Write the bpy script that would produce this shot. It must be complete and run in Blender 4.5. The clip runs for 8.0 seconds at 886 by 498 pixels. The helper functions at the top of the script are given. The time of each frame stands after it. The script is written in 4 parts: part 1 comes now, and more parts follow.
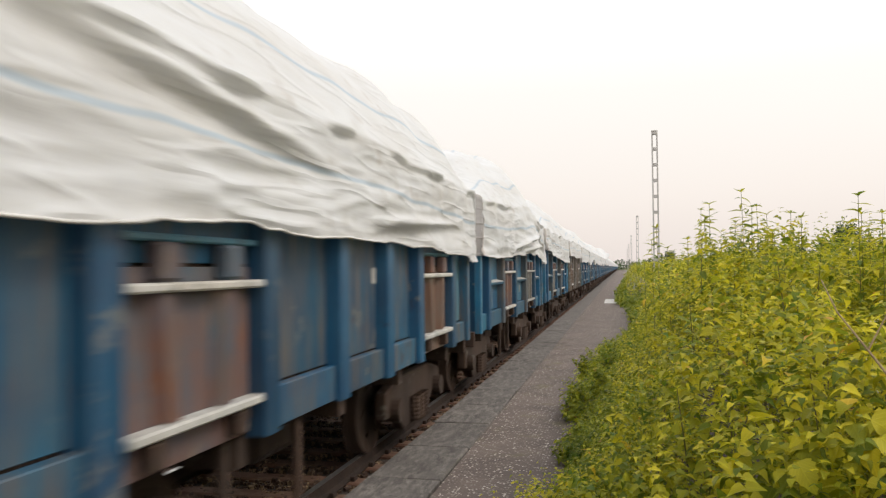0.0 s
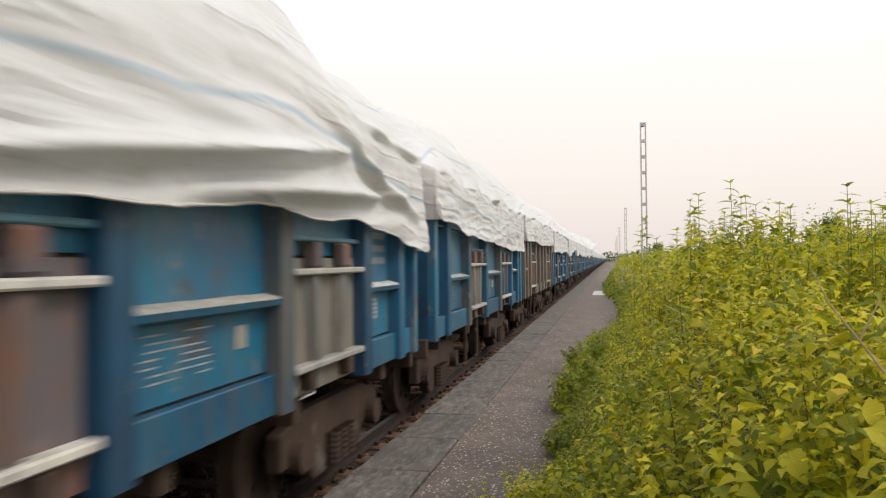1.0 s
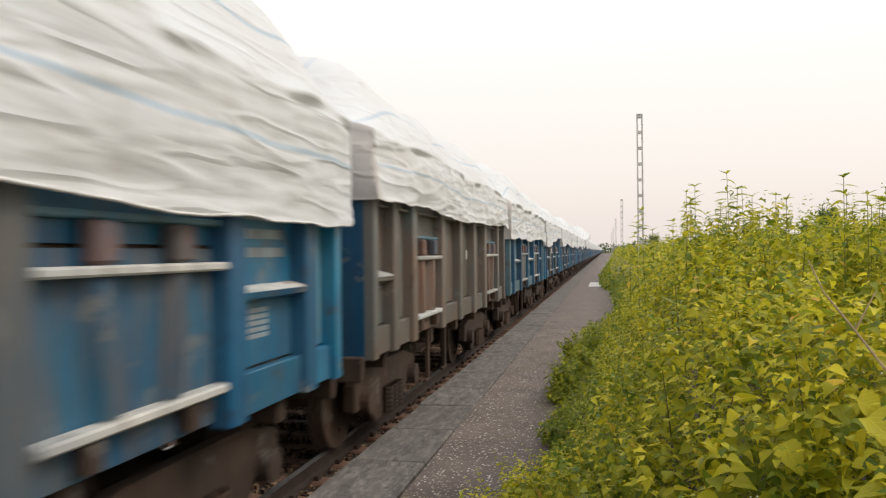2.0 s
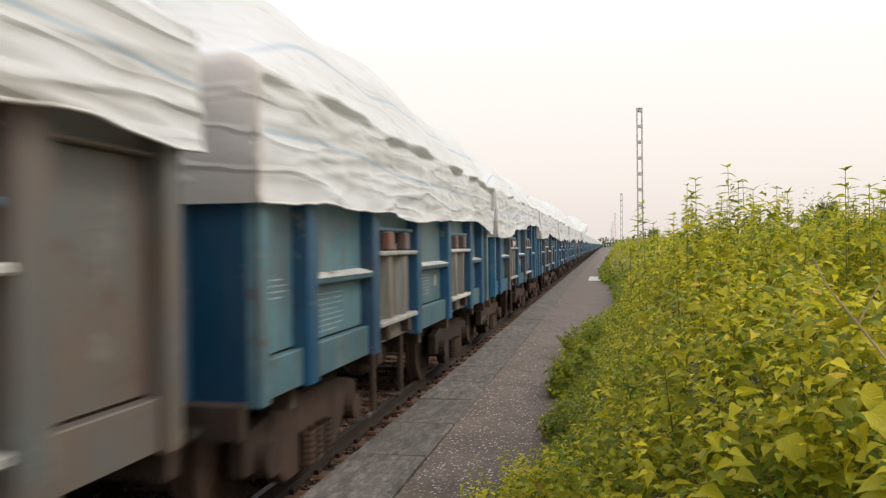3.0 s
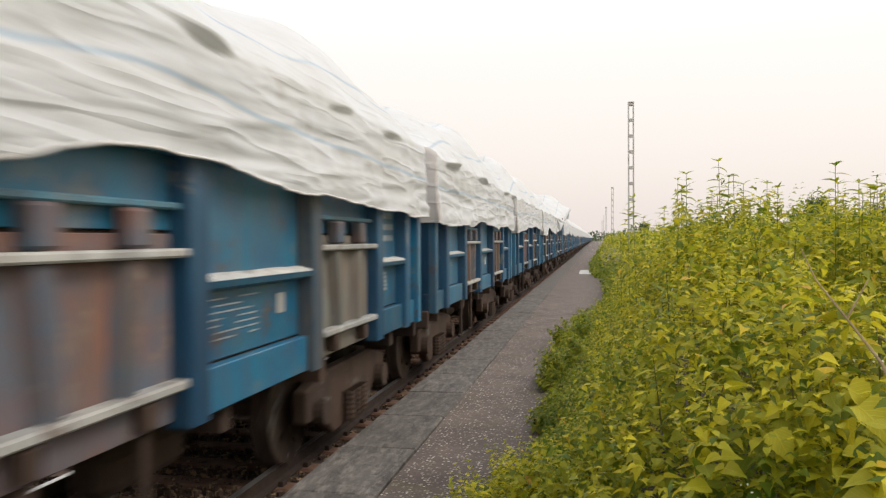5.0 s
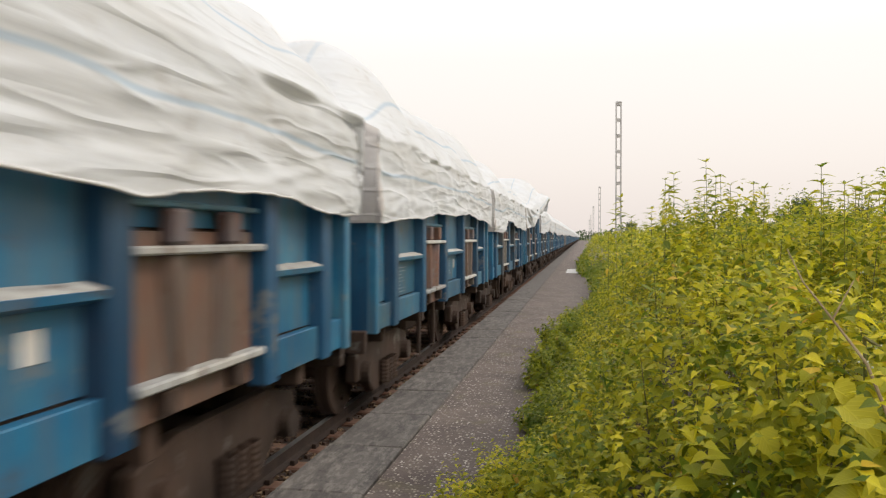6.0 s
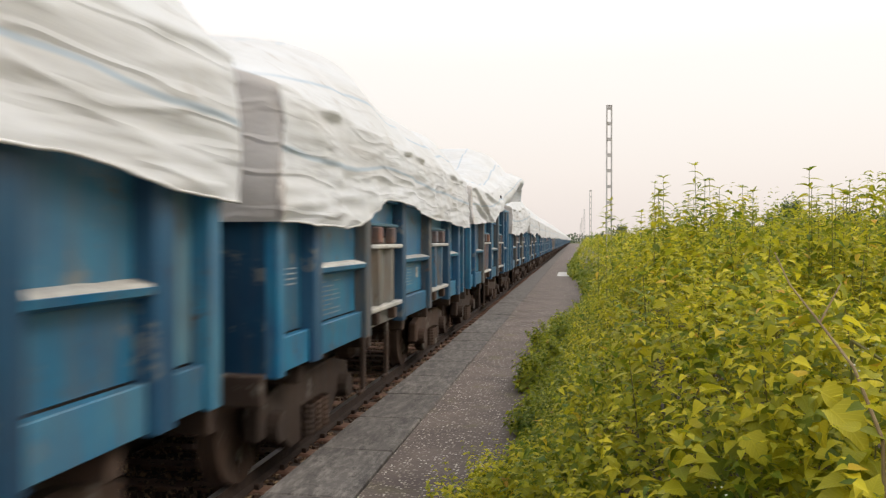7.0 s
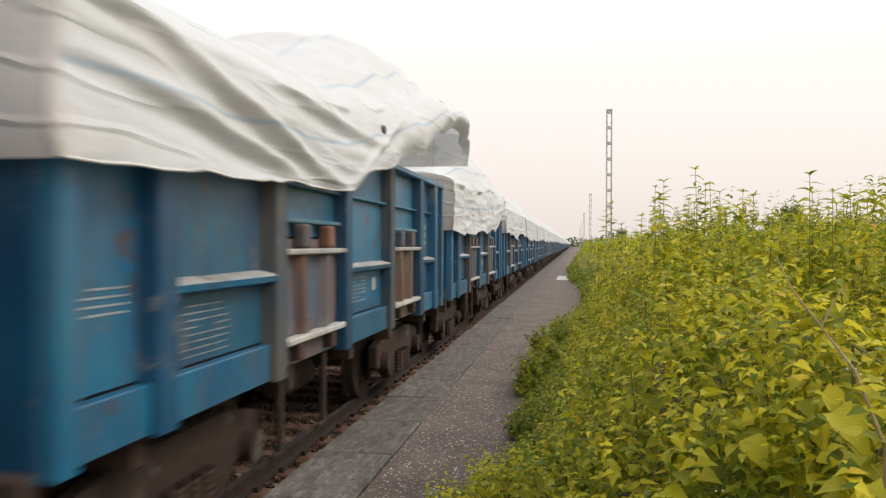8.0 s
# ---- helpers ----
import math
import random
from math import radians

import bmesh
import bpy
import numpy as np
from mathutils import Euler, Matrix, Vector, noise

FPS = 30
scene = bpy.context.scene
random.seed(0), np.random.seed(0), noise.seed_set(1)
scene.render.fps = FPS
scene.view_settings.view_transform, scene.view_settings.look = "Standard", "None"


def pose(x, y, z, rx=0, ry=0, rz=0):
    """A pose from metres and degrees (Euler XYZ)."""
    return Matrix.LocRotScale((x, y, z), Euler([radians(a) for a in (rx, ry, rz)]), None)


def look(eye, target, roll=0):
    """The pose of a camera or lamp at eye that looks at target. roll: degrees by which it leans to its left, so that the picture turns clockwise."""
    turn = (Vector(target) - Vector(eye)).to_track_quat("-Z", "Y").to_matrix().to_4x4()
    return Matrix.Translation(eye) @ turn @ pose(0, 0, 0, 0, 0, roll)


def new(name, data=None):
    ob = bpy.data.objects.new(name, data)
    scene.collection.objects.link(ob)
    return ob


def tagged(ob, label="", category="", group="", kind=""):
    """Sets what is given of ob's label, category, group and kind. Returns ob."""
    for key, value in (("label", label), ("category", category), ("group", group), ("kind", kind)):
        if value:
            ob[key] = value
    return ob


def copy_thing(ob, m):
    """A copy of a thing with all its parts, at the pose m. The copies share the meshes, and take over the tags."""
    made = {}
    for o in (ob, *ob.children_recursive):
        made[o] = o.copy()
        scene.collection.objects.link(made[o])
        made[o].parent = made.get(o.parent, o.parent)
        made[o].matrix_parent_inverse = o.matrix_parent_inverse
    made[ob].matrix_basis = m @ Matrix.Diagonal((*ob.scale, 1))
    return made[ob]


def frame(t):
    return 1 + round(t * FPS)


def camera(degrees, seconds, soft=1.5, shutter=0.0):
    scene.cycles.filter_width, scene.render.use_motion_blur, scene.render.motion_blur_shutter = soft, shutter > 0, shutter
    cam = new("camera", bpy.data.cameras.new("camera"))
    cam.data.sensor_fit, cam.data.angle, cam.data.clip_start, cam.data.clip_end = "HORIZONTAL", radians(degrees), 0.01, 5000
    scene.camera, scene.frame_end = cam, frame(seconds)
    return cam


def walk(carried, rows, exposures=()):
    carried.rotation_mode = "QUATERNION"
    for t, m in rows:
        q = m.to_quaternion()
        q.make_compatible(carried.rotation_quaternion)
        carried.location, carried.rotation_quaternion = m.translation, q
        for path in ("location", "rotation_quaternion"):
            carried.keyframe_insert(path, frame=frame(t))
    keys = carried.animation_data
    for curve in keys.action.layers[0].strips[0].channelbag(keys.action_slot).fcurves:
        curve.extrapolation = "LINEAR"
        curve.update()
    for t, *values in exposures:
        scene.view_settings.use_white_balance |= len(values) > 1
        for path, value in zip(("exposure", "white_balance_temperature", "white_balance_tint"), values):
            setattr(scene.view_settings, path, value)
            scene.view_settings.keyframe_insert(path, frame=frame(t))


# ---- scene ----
PATH = [
    (0, (0.071, -0.005, 1.765), (-0.375, 1.944, 1.816), -0.6),
    (0.5, (0.065, 0.013, 1.763), (-0.363, 1.966, 1.805), -0.5),
    (1, (0.063, 0.018, 1.759), (-0.355, 1.974, 1.789), -0.6),
    (1.5, (0.067, 0.026, 1.757), (-0.345, 1.983, 1.775), -0.6),
    (3, (0.057, 0.04, 1.753), (-0.351, 1.998, 1.746), -0.6),
    (3.5, (0.06, 0.044, 1.758), (-0.349, 2.002, 1.745), -0.6),
    (4, (0.057, 0.051, 1.754), (-0.347, 2.01, 1.736), -0.6),
    (4.5, (0.061, 0.056, 1.752), (-0.337, 2.016, 1.73), -0.5),
    (6, (0.054, 0.053, 1.755), (-0.3, 2.021, 1.725), 0.0),
    (6.5, (0.058, 0.072, 1.751), (-0.285, 2.042, 1.726), 0.0),
    (7, (0.062, 0.061, 1.756), (-0.27, 2.033, 1.734), -0.0),
    (7.5, (0.064, 0.049, 1.752), (-0.263, 2.022, 1.735), 0.0),
    (8, (0.057, 0.06, 1.753), (-0.274, 2.032, 1.74), 0.2),
]
cam = camera(59.5, 8.0, soft=1.3, shutter=0.3)
walk(cam, [(t, look(e, a, r)) for t, e, a, r in PATH])

# ---- light ----
world = bpy.data.worlds.new("hazy_evening_sky")
scene.world = world
world.use_nodes = True
wn, wl = world.node_tree.nodes, world.node_tree.links
wn.clear()
SUN_UP, SUN_TURN = radians(46), radians(96)
sky = wn.new("ShaderNodeTexSky")
sky.sky_type, sky.sun_disc = "NISHITA", False
sky.sun_elevation, sky.sun_rotation = SUN_UP, SUN_TURN
sky.dust_density, sky.air_density = 6.0, 1.2
haze = wn.new("ShaderNodeValToRGB")
haze.color_ramp.elements[0].position, haze.color_ramp.elements[0].color = 0.0, (0.84, 0.755, 0.71, 1)
haze.color_ramp.elements[1].position, haze.color_ramp.elements[1].color = 0.22, (0.97, 0.915, 0.85, 1)
e = haze.color_ramp.elements.new(0.09)
e.color = (0.915, 0.835, 0.78, 1)
e = haze.color_ramp.elements.new(0.36)
e.color = (1.14, 1.11, 1.08, 1)
e = haze.color_ramp.elements.new(0.65)
e.color = (1.26, 1.27, 1.30, 1)
tc, sep = wn.new("ShaderNodeTexCoord"), wn.new("ShaderNodeSeparateXYZ")
wl.new(tc.outputs["Generated"], sep.inputs[0])
wl.new(sep.outputs[2], haze.inputs[0])
bg1, bg2, addb, wout = wn.new("ShaderNodeBackground"), wn.new("ShaderNodeBackground"), wn.new("ShaderNodeAddShader"), wn.new("ShaderNodeOutputWorld")
bg1.inputs[1].default_value = 0.03
wl.new(sky.outputs[0], bg1.inputs[0])
# the haze is thicker and brighter over the flat land ahead
dot, side = wn.new("ShaderNodeVectorMath"), wn.new("ShaderNodeMapRange")
dot.operation = "DOT_PRODUCT"
dot.inputs[1].default_value = (0.35, 0.94, 0)
side.inputs["From Min"].default_value, side.inputs["From Max"].default_value = -1, 0.2
side.inputs["To Min"].default_value, side.inputs["To Max"].default_value = 0.84, 1.0
wl.new(tc.outputs["Generated"], dot.inputs[0])
wl.new(dot.outputs["Value"], side.inputs[0])
wl.new(side.outputs[0], bg2.inputs[1])
wl.new(haze.outputs[0], bg2.inputs[0])
wl.new(bg1.outputs[0], addb.inputs[0])
wl.new(bg2.outputs[0], addb.inputs[1])
wl.new(addb.outputs[0], wout.inputs[0])
sun = new("sun", bpy.data.lights.new("sun", "SUN"))
sun.data.energy, sun.data.angle, sun.data.color = 1.0, radians(14), (1.0, 0.93, 0.83)
sun.matrix_world = look((math.sin(SUN_TURN) * 50, math.cos(SUN_TURN) * 50, math.tan(SUN_UP) * 50), (0, 0, 0))
scene.view_settings.exposure = 0.0


# ---- materials ----
def stuff(name, rough=0.6, metal=0.0):
    m = bpy.data.materials.new(name)
    m.use_nodes = True
    b = m.node_tree.nodes["Principled BSDF"]
    b.inputs["Roughness"].default_value, b.inputs["Metallic"].default_value = rough, metal
    return m, m.node_tree.nodes, m.node_tree.links, b


def coords(n, l, scale=(1, 1, 1), kind="Object"):
    t, mp = n.new("ShaderNodeTexCoord"), n.new("ShaderNodeMapping")
    mp.inputs["Scale"].default_value = scale
    l.new(t.outputs[kind], mp.inputs[0])
    return mp.outputs[0]


def noise_tex(n, l, vec, scale, detail=4, rough=0.55):
    x = n.new("ShaderNodeTexNoise")
    x.inputs["Scale"].default_value, x.inputs["Detail"].default_value, x.inputs["Roughness"].default_value = scale, detail, rough
    l.new(vec, x.inputs["Vector"])
    return x.outputs[0]


def ramp(n, l, fac, stops):
    r = n.new("ShaderNodeValToRGB")
    els = r.color_ramp.elements
    while len(els) < len(stops):
        els.new(0.5)
    for el, (p, c) in zip(els, stops):
        el.position, el.color = p, (*c, 1) if len(c) == 3 else c
    l.new(fac, r.inputs[0])
    return r.outputs[0]


def mix(n, l, fac, a, b, mode="MIX"):
    x = n.new("ShaderNodeMix")
    x.data_type, x.blend_type = "RGBA", mode
    for s, v in ((0, fac), (6, a), (7, b)):
        if isinstance(v, (int, float)):
            x.inputs[s].default_value = v
        elif isinstance(v, tuple):
            x.inputs[s].default_value = (*v, 1)
        else:
            l.new(v, x.inputs[s])
    return x.outputs[2]


def bump(n, l, b, height, strength, dist=0.01):
    x = n.new("ShaderNodeBump")
    x.inputs["Strength"].default_value, x.inputs["Distance"].default_value = strength, dist
    l.new(height, x.inputs["Height"])
    l.new(x.outputs[0], b.inputs["Normal"])


def paint(name, base, faded, rust=(0.10, 0.055, 0.035), dirt=0.45, rough=0.5):
    """Weathered wagon paint: fading in large patches, vertical dirt streaks, rust spots."""
    m, n, l, b = stuff(name, rough)
    v = coords(n, l)
    rnd = n.new("ShaderNodeObjectInfo").outputs["Random"]
    off = n.new("ShaderNodeVectorMath")
    off.operation = "MULTIPLY_ADD"
    off.inputs[1].default_value = (1, 1, 1)
    cmb = n.new("ShaderNodeCombineXYZ")
    mul = n.new("ShaderNodeMath")
    mul.operation, mul.inputs[1].default_value = "MULTIPLY", 37.0
    l.new(rnd, mul.inputs[0])
    l.new(mul.outputs[0], cmb.inputs[0])
    l.new(mul.outputs[0], cmb.inputs[1])
    l.new(v, off.inputs[0])
    l.new(cmb.outputs[0], off.inputs[2])
    v = off.outputs[0]
    st = n.new("ShaderNodeMapping")
    st.inputs["Scale"].default_value = (7, 7, 0.7)
    l.new(v, st.inputs[0])
    c = mix(n, l, ramp(n, l, noise_tex(n, l, v, 1.1, 6, 0.65), [(0.35, (0, 0, 0)), (0.68, (1, 1, 1))]), base, faded)
    hs = n.new("ShaderNodeHueSaturation")
    mr = n.new("ShaderNodeMapRange")
    mr.inputs["To Min"].default_value, mr.inputs["To Max"].default_value = 0.7, 1.25
    l.new(rnd, mr.inputs[0])
    l.new(mr.outputs[0], hs.inputs["Value"])
    l.new(c, hs.inputs["Color"])
    c = hs.outputs[0]
    streak = ramp(n, l, noise_tex(n, l, st.outputs[0], 1.6, 5, 0.6), [(0.42, (0, 0, 0)), (0.66, (dirt * 1.5, dirt * 1.5, dirt * 1.5))])
    c = mix(n, l, streak, c, (0.12, 0.10, 0.085))
    spots = ramp(n, l, noise_tex(n, l, v, 4.5, 8, 0.7), [(0.55, (0, 0, 0)), (0.64, (0.9, 0.9, 0.9))])
    area = ramp(n, l, noise_tex(n, l, v, 0.8, 4, 0.6), [(0.46, (0, 0, 0)), (0.62, (1, 1, 1))])
    c = mix(n, l, mix(n, l, 1.0, spots, area, "MULTIPLY"), c, rust)
    chips = ramp(n, l, noise_tex(n, l, v, 2.3, 7, 0.7), [(0.60, (0, 0, 0)), (0.64, (0.55, 0.55, 0.55))])
    c = mix(n, l, chips, c, (0.20, 0.19, 0.165))
    l.new(c, b.inputs["Base Color"])
    bump(n, l, b, noise_tex(n, l, v, 2.2, 6), 0.35, 0.03)
    return m


BLUE = paint("bright_blue_paint", (0.002, 0.088, 0.20), (0.014, 0.19, 0.31), dirt=0.3, rough=0.42)
BLUE2 = paint("faded_blue_paint", (0.004, 0.10, 0.21), (0.04, 0.19, 0.29), dirt=0.35, rough=0.45)
TEAL = paint("chalky_teal_paint", (0.035, 0.12, 0.165), (0.10, 0.21, 0.24))
BROWN = paint("rusty_grey_brown_paint", (0.155, 0.10, 0.07), (0.095, 0.12, 0.12), dirt=0.5)
# the blue paint again, darkened for the shade on end walls and stanchions
SHADED_BLUE = paint("shaded_blue_paint", (0.002, 0.048, 0.115), (0.006, 0.088, 0.175), rust=(0.02, 0.035, 0.07), dirt=0.12)
RUST = paint("rust_red_door_paint", (0.15, 0.06, 0.033), (0.15, 0.11, 0.085), dirt=0.65)
GREY = paint("grey_brown_door_paint", (0.20, 0.155, 0.115), (0.17, 0.20, 0.20), dirt=0.55)
# sand dust, lightened to carry the highlight along ledges in its colour
LIT_DUST = paint("lit_sand_dusted_steel", (0.55, 0.52, 0.46), (0.40, 0.42, 0.42), dirt=0.3, rough=0.9)
UNDER = paint("brake_dust_brown_steel", (0.034, 0.02, 0.0135), (0.075, 0.042, 0.027), rust=(0.06, 0.03, 0.018), dirt=0.1, rough=0.9)
WHITE = paint("worn_white_lettering_paint", (0.50, 0.54, 0.56), (0.22, 0.31, 0.37), dirt=0.45)
WORN = paint("rubbed_dusty_blue_paint", (0.010, 0.055, 0.10), (0.10, 0.095, 0.08), rust=(0.12, 0.065, 0.035), dirt=0.6, rough=0.7)
PALE = paint("chalked_pale_blue_paint", (0.04, 0.175, 0.26), (0.12, 0.26, 0.32), dirt=0.4, rough=0.6)
OLDBLUE = paint("grimy_old_blue_paint", (0.003, 0.055, 0.12), (0.018, 0.12, 0.20), rust=(0.07, 0.035, 0.02), dirt=0.6, rough=0.6)
FLAP = paint("patched_door_paint", (0.20, 0.08, 0.042), (0.035, 0.11, 0.17), rust=(0.24, 0.17, 0.12), dirt=0.5, rough=0.7)

PLATE = paint("dirty_white_plate", (0.62, 0.6, 0.55), (0.5, 0.47, 0.42), dirt=0.3)


def plain(name, c1, c2, scale, rough=0.8, bstr=0.4, bdist=0.01, metal=0.0, fine=60.0, bottom=0.4, top=0.65):
    m, n, l, b = stuff(name, rough, metal)
    v = coords(n, l)
    c = mix(n, l, ramp(n, l, noise_tex(n, l, v, scale, 6, 0.6), [(bottom, (0, 0, 0)), (top, (1, 1, 1))]), c1, c2)
    l.new(c, b.inputs["Base Color"])
    bump(n, l, b, noise_tex(n, l, v, fine, 4), bstr, bdist)
    return m


SOIL = plain("dark_oily_soil", (0.035, 0.025, 0.02), (0.07, 0.05, 0.038), 2.0, 0.95, 0.8, 0.03, fine=25)
LAND = plain("dry_grassy_land", (0.08, 0.09, 0.035), (0.14, 0.12, 0.06), 0.15, 0.95, 0.6, 0.05, fine=3)
RAILSTEEL = plain("rusty_rail_steel", (0.03, 0.018, 0.013), (0.05, 0.03, 0.021), 8, 0.85)
SHINY = plain("polished_rail_head", (0.45, 0.43, 0.42), (0.55, 0.53, 0.5), 4, 0.28, 0.05, 0.002, 0.9)
SLEEPER = plain("oil_stained_concrete", (0.14, 0.07, 0.045), (0.20, 0.12, 0.08), 5, 0.9)
BALLAST = plain("rusty_ballast_stone", (0.07, 0.04, 0.028), (0.34, 0.23, 0.13), 14, 0.9, bottom=0.5, top=0.62)
GALV = plain("galvanised_steel", (0.50, 0.47, 0.45), (0.60, 0.57, 0.54), 3, 0.5, 0.1, metal=0.3)
STEM = plain("green_brown_stem", (0.14, 0.15, 0.04), (0.2, 0.17, 0.06), 12, 0.8)
TARP_HEM = plain("white_hem_cloth", (0.58, 0.56, 0.53), (0.68, 0.67, 0.65), 3, 0.6)
BLOSSOM = plain("greenish_white_petals", (0.62, 0.64, 0.45), (0.75, 0.75, 0.62), 30, 0.8)
TWIG = plain("dry_brown_twig", (0.22, 0.15, 0.07), (0.32, 0.24, 0.12), 14, 0.85)
CHALK = plain("pale_cement", (0.5, 0.48, 0.45), (0.62, 0.6, 0.57), 5, 0.9)
MARK = plain("dark_cloth_knot", (0.05, 0.05, 0.05), (0.1, 0.1, 0.1), 20)


def coping_material():
    m, n, l, b = stuff("worn_concrete_coping", 0.85)
    v = coords(n, l)
    rnd = n.new("ShaderNodeObjectInfo").outputs["Random"]
    st = n.new("ShaderNodeMapping")
    st.inputs["Scale"].default_value = (2.6, 0.7, 1)
    st.inputs["Rotation"].default_value = (0, 0, 0.5)
    l.new(v, st.inputs[0])
    sh = n.new("ShaderNodeVectorMath")
    cm = n.new("ShaderNodeCombineXYZ")
    ml = n.new("ShaderNodeMath")
    ml.operation, ml.inputs[1].default_value = "MULTIPLY", 31.0
    l.new(rnd, ml.inputs[0])
    l.new(ml.outputs[0], cm.inputs[1])
    l.new(st.outputs[0], sh.inputs[0])
    l.new(cm.outputs[0], sh.inputs[1])
    c = mix(n, l, ramp(n, l, noise_tex(n, l, sh.outputs[0], 2.0, 9, 0.72), [(0.30, (0, 0, 0)), (0.55, (1, 1, 1))]), (0.032, 0.027, 0.023), (0.13, 0.113, 0.10))
    c = mix(n, l, ramp(n, l, noise_tex(n, l, sh.outputs[0], 5.0, 9, 0.75), [(0.47, (0, 0, 0)), (0.64, (0.6, 0.6, 0.6))]), c, (0.34, 0.305, 0.265))
    c = mix(n, l, ramp(n, l, noise_tex(n, l, v, 7, 8, 0.7), [(0.56, (0, 0, 0)), (0.66, (0.8, 0.8, 0.8))]), c, (0.05, 0.042, 0.036))
    c = mix(n, l, ramp(n, l, rnd, [(0, (0.35, 0.35, 0.35)), (1, (0, 0, 0))]), c, (0.07, 0.058, 0.05))
    l.new(c, b.inputs["Base Color"])
    bump(n, l, b, noise_tex(n, l, v, 9, 8, 0.7), 0.6, 0.02)
    return m


def aggregate_material():
    m, n, l, b = stuff("exposed_aggregate_paving", 0.85)
    v = coords(n, l)
    vo = n.new("ShaderNodeTexVoronoi")
    vo.inputs["Scale"].default_value = 36
    l.new(v, vo.inputs["Vector"])
    sepc = n.new("ShaderNodeSeparateColor")
    l.new(vo.outputs["Color"], sepc.inputs[0])
    chip = ramp(n, l, vo.outputs["Distance"], [(0.28, (1, 1, 1)), (0.48, (0, 0, 0))])
    pick = ramp(n, l, sepc.outputs[0], [(0.42, (0, 0, 0)), (0.62, (1, 1, 1))])
    tone = ramp(n, l, sepc.outputs[1], [(0, (0.17, 0.135, 0.115)), (0.6, (0.36, 0.31, 0.25)), (1, (0.72, 0.66, 0.57))])
    base = mix(n, l, ramp(n, l, noise_tex(n, l, v, 1.3, 6, 0.6), [(0.35, (0, 0, 0)), (0.7, (1, 1, 1))]), (0.090, 0.066, 0.056), (0.165, 0.125, 0.105))
    both = mix(n, l, 1.0, chip, pick, "MULTIPLY")
    c = mix(n, l, both, base, tone)
    moss = ramp(n, l, noise_tex(n, l, v, 2.1, 5, 0.6), [(0.56, (0, 0, 0)), (0.70, (0.45, 0.45, 0.45))])
    c = mix(n, l, moss, c, (0.13, 0.115, 0.04))
    l.new(c, b.inputs["Base Color"])
    bump(n, l, b, chip, 0.5, 0.008)
    return m


def tarp_material():
    """White woven plastic sheet: dust, faint weave, two printed pale blue lines that run along it (by its own sheet coordinates)."""
    m, n, l, b = stuff("white_woven_plastic_sheet", 0.55)
    v = coords(n, l)
    uv = n.new("ShaderNodeUVMap")
    sp = n.new("ShaderNodeSeparateXYZ")
    l.new(uv.outputs[0], sp.inputs[0])
    st = n.new("ShaderNodeMapping")
    st.inputs["Scale"].default_value = (1, 0.35, 2.0)
    l.new(v, st.inputs[0])
    c = mix(n, l, ramp(n, l, noise_tex(n, l, st.outputs[0], 1.4, 7, 0.65), [(0.35, (0, 0, 0)), (0.75, (1, 1, 1))]), (0.83, 0.84, 0.845), (0.74, 0.725, 0.695))
    c = mix(n, l, ramp(n, l, noise_tex(n, l, v, 3.3, 8, 0.7), [(0.58, (0, 0, 0)), (0.74, (0.6, 0.6, 0.6))]), c, (0.44, 0.37, 0.29))
    along = ramp(n, l, sp.outputs[0], [(0.0, (0, 0, 0)), (0.01, (1, 1, 1))])
    for at, wid in ((0.53, 0.032), (1.22, 0.022), (2.1, 0.022)):
        d = n.new("ShaderNodeMath")
        d.operation, d.inputs[1].default_value = "SUBTRACT", at
        a = n.new("ShaderNodeMath")
        a.operation = "ABSOLUTE"
        l.new(sp.outputs[1], d.inputs[0])
        l.new(d.outputs[0], a.inputs[0])
        line = ramp(n, l, a.outputs[0], [(wid * 0.3, (0.6, 0.6, 0.6)), (wid, (0, 0, 0))])
        c = mix(n, l, mix(n, l, 1.0, line, along, "MULTIPLY"), c, (0.40, 0.54, 0.66))
    # the leading drape is tinted brown-beige: its warm shade, put into the colour
    drape_shade = ramp(n, l, sp.outputs[0], [(0.0, (0.3, 0.3, 0.3)), (0.01, (0, 0, 0))])
    c = mix(n, l, drape_shade, c, (0.68, 0.50, 0.38))
    l.new(c, b.inputs["Base Color"])
    sl = n.new("ShaderNodeMapping")
    sl.inputs["Scale"].default_value = (1, 0.4, 3.2)
    sl.inputs["Rotation"].default_value = (0.35, 0, 0)
    l.new(v, sl.inputs[0])
    rid = ramp(n, l, noise_tex(n, l, sl.outputs[0], 1.3, 2, 0.4), [(0.44, (0, 0, 0)), (0.5, (1, 1, 1)), (0.56, (0, 0, 0))])
    bump(n, l, b, mix(n, l, 0.5, rid, noise_tex(n, l, st.outputs[0], 3.0, 4, 0.5)), 0.42, 0.05)
    # thin cloth lets some light through
    tr, mx = n.new("ShaderNodeBsdfTranslucent"), n.new("ShaderNodeMixShader")
    l.new(c, tr.inputs[0])
    mx.inputs[0].default_value = 0.28
    l.new(b.outputs[0], mx.inputs[1])
    l.new(tr.outputs[0], mx.inputs[2])
    l.new(mx.outputs[0], n["Material Output"].inputs[0])
    return m


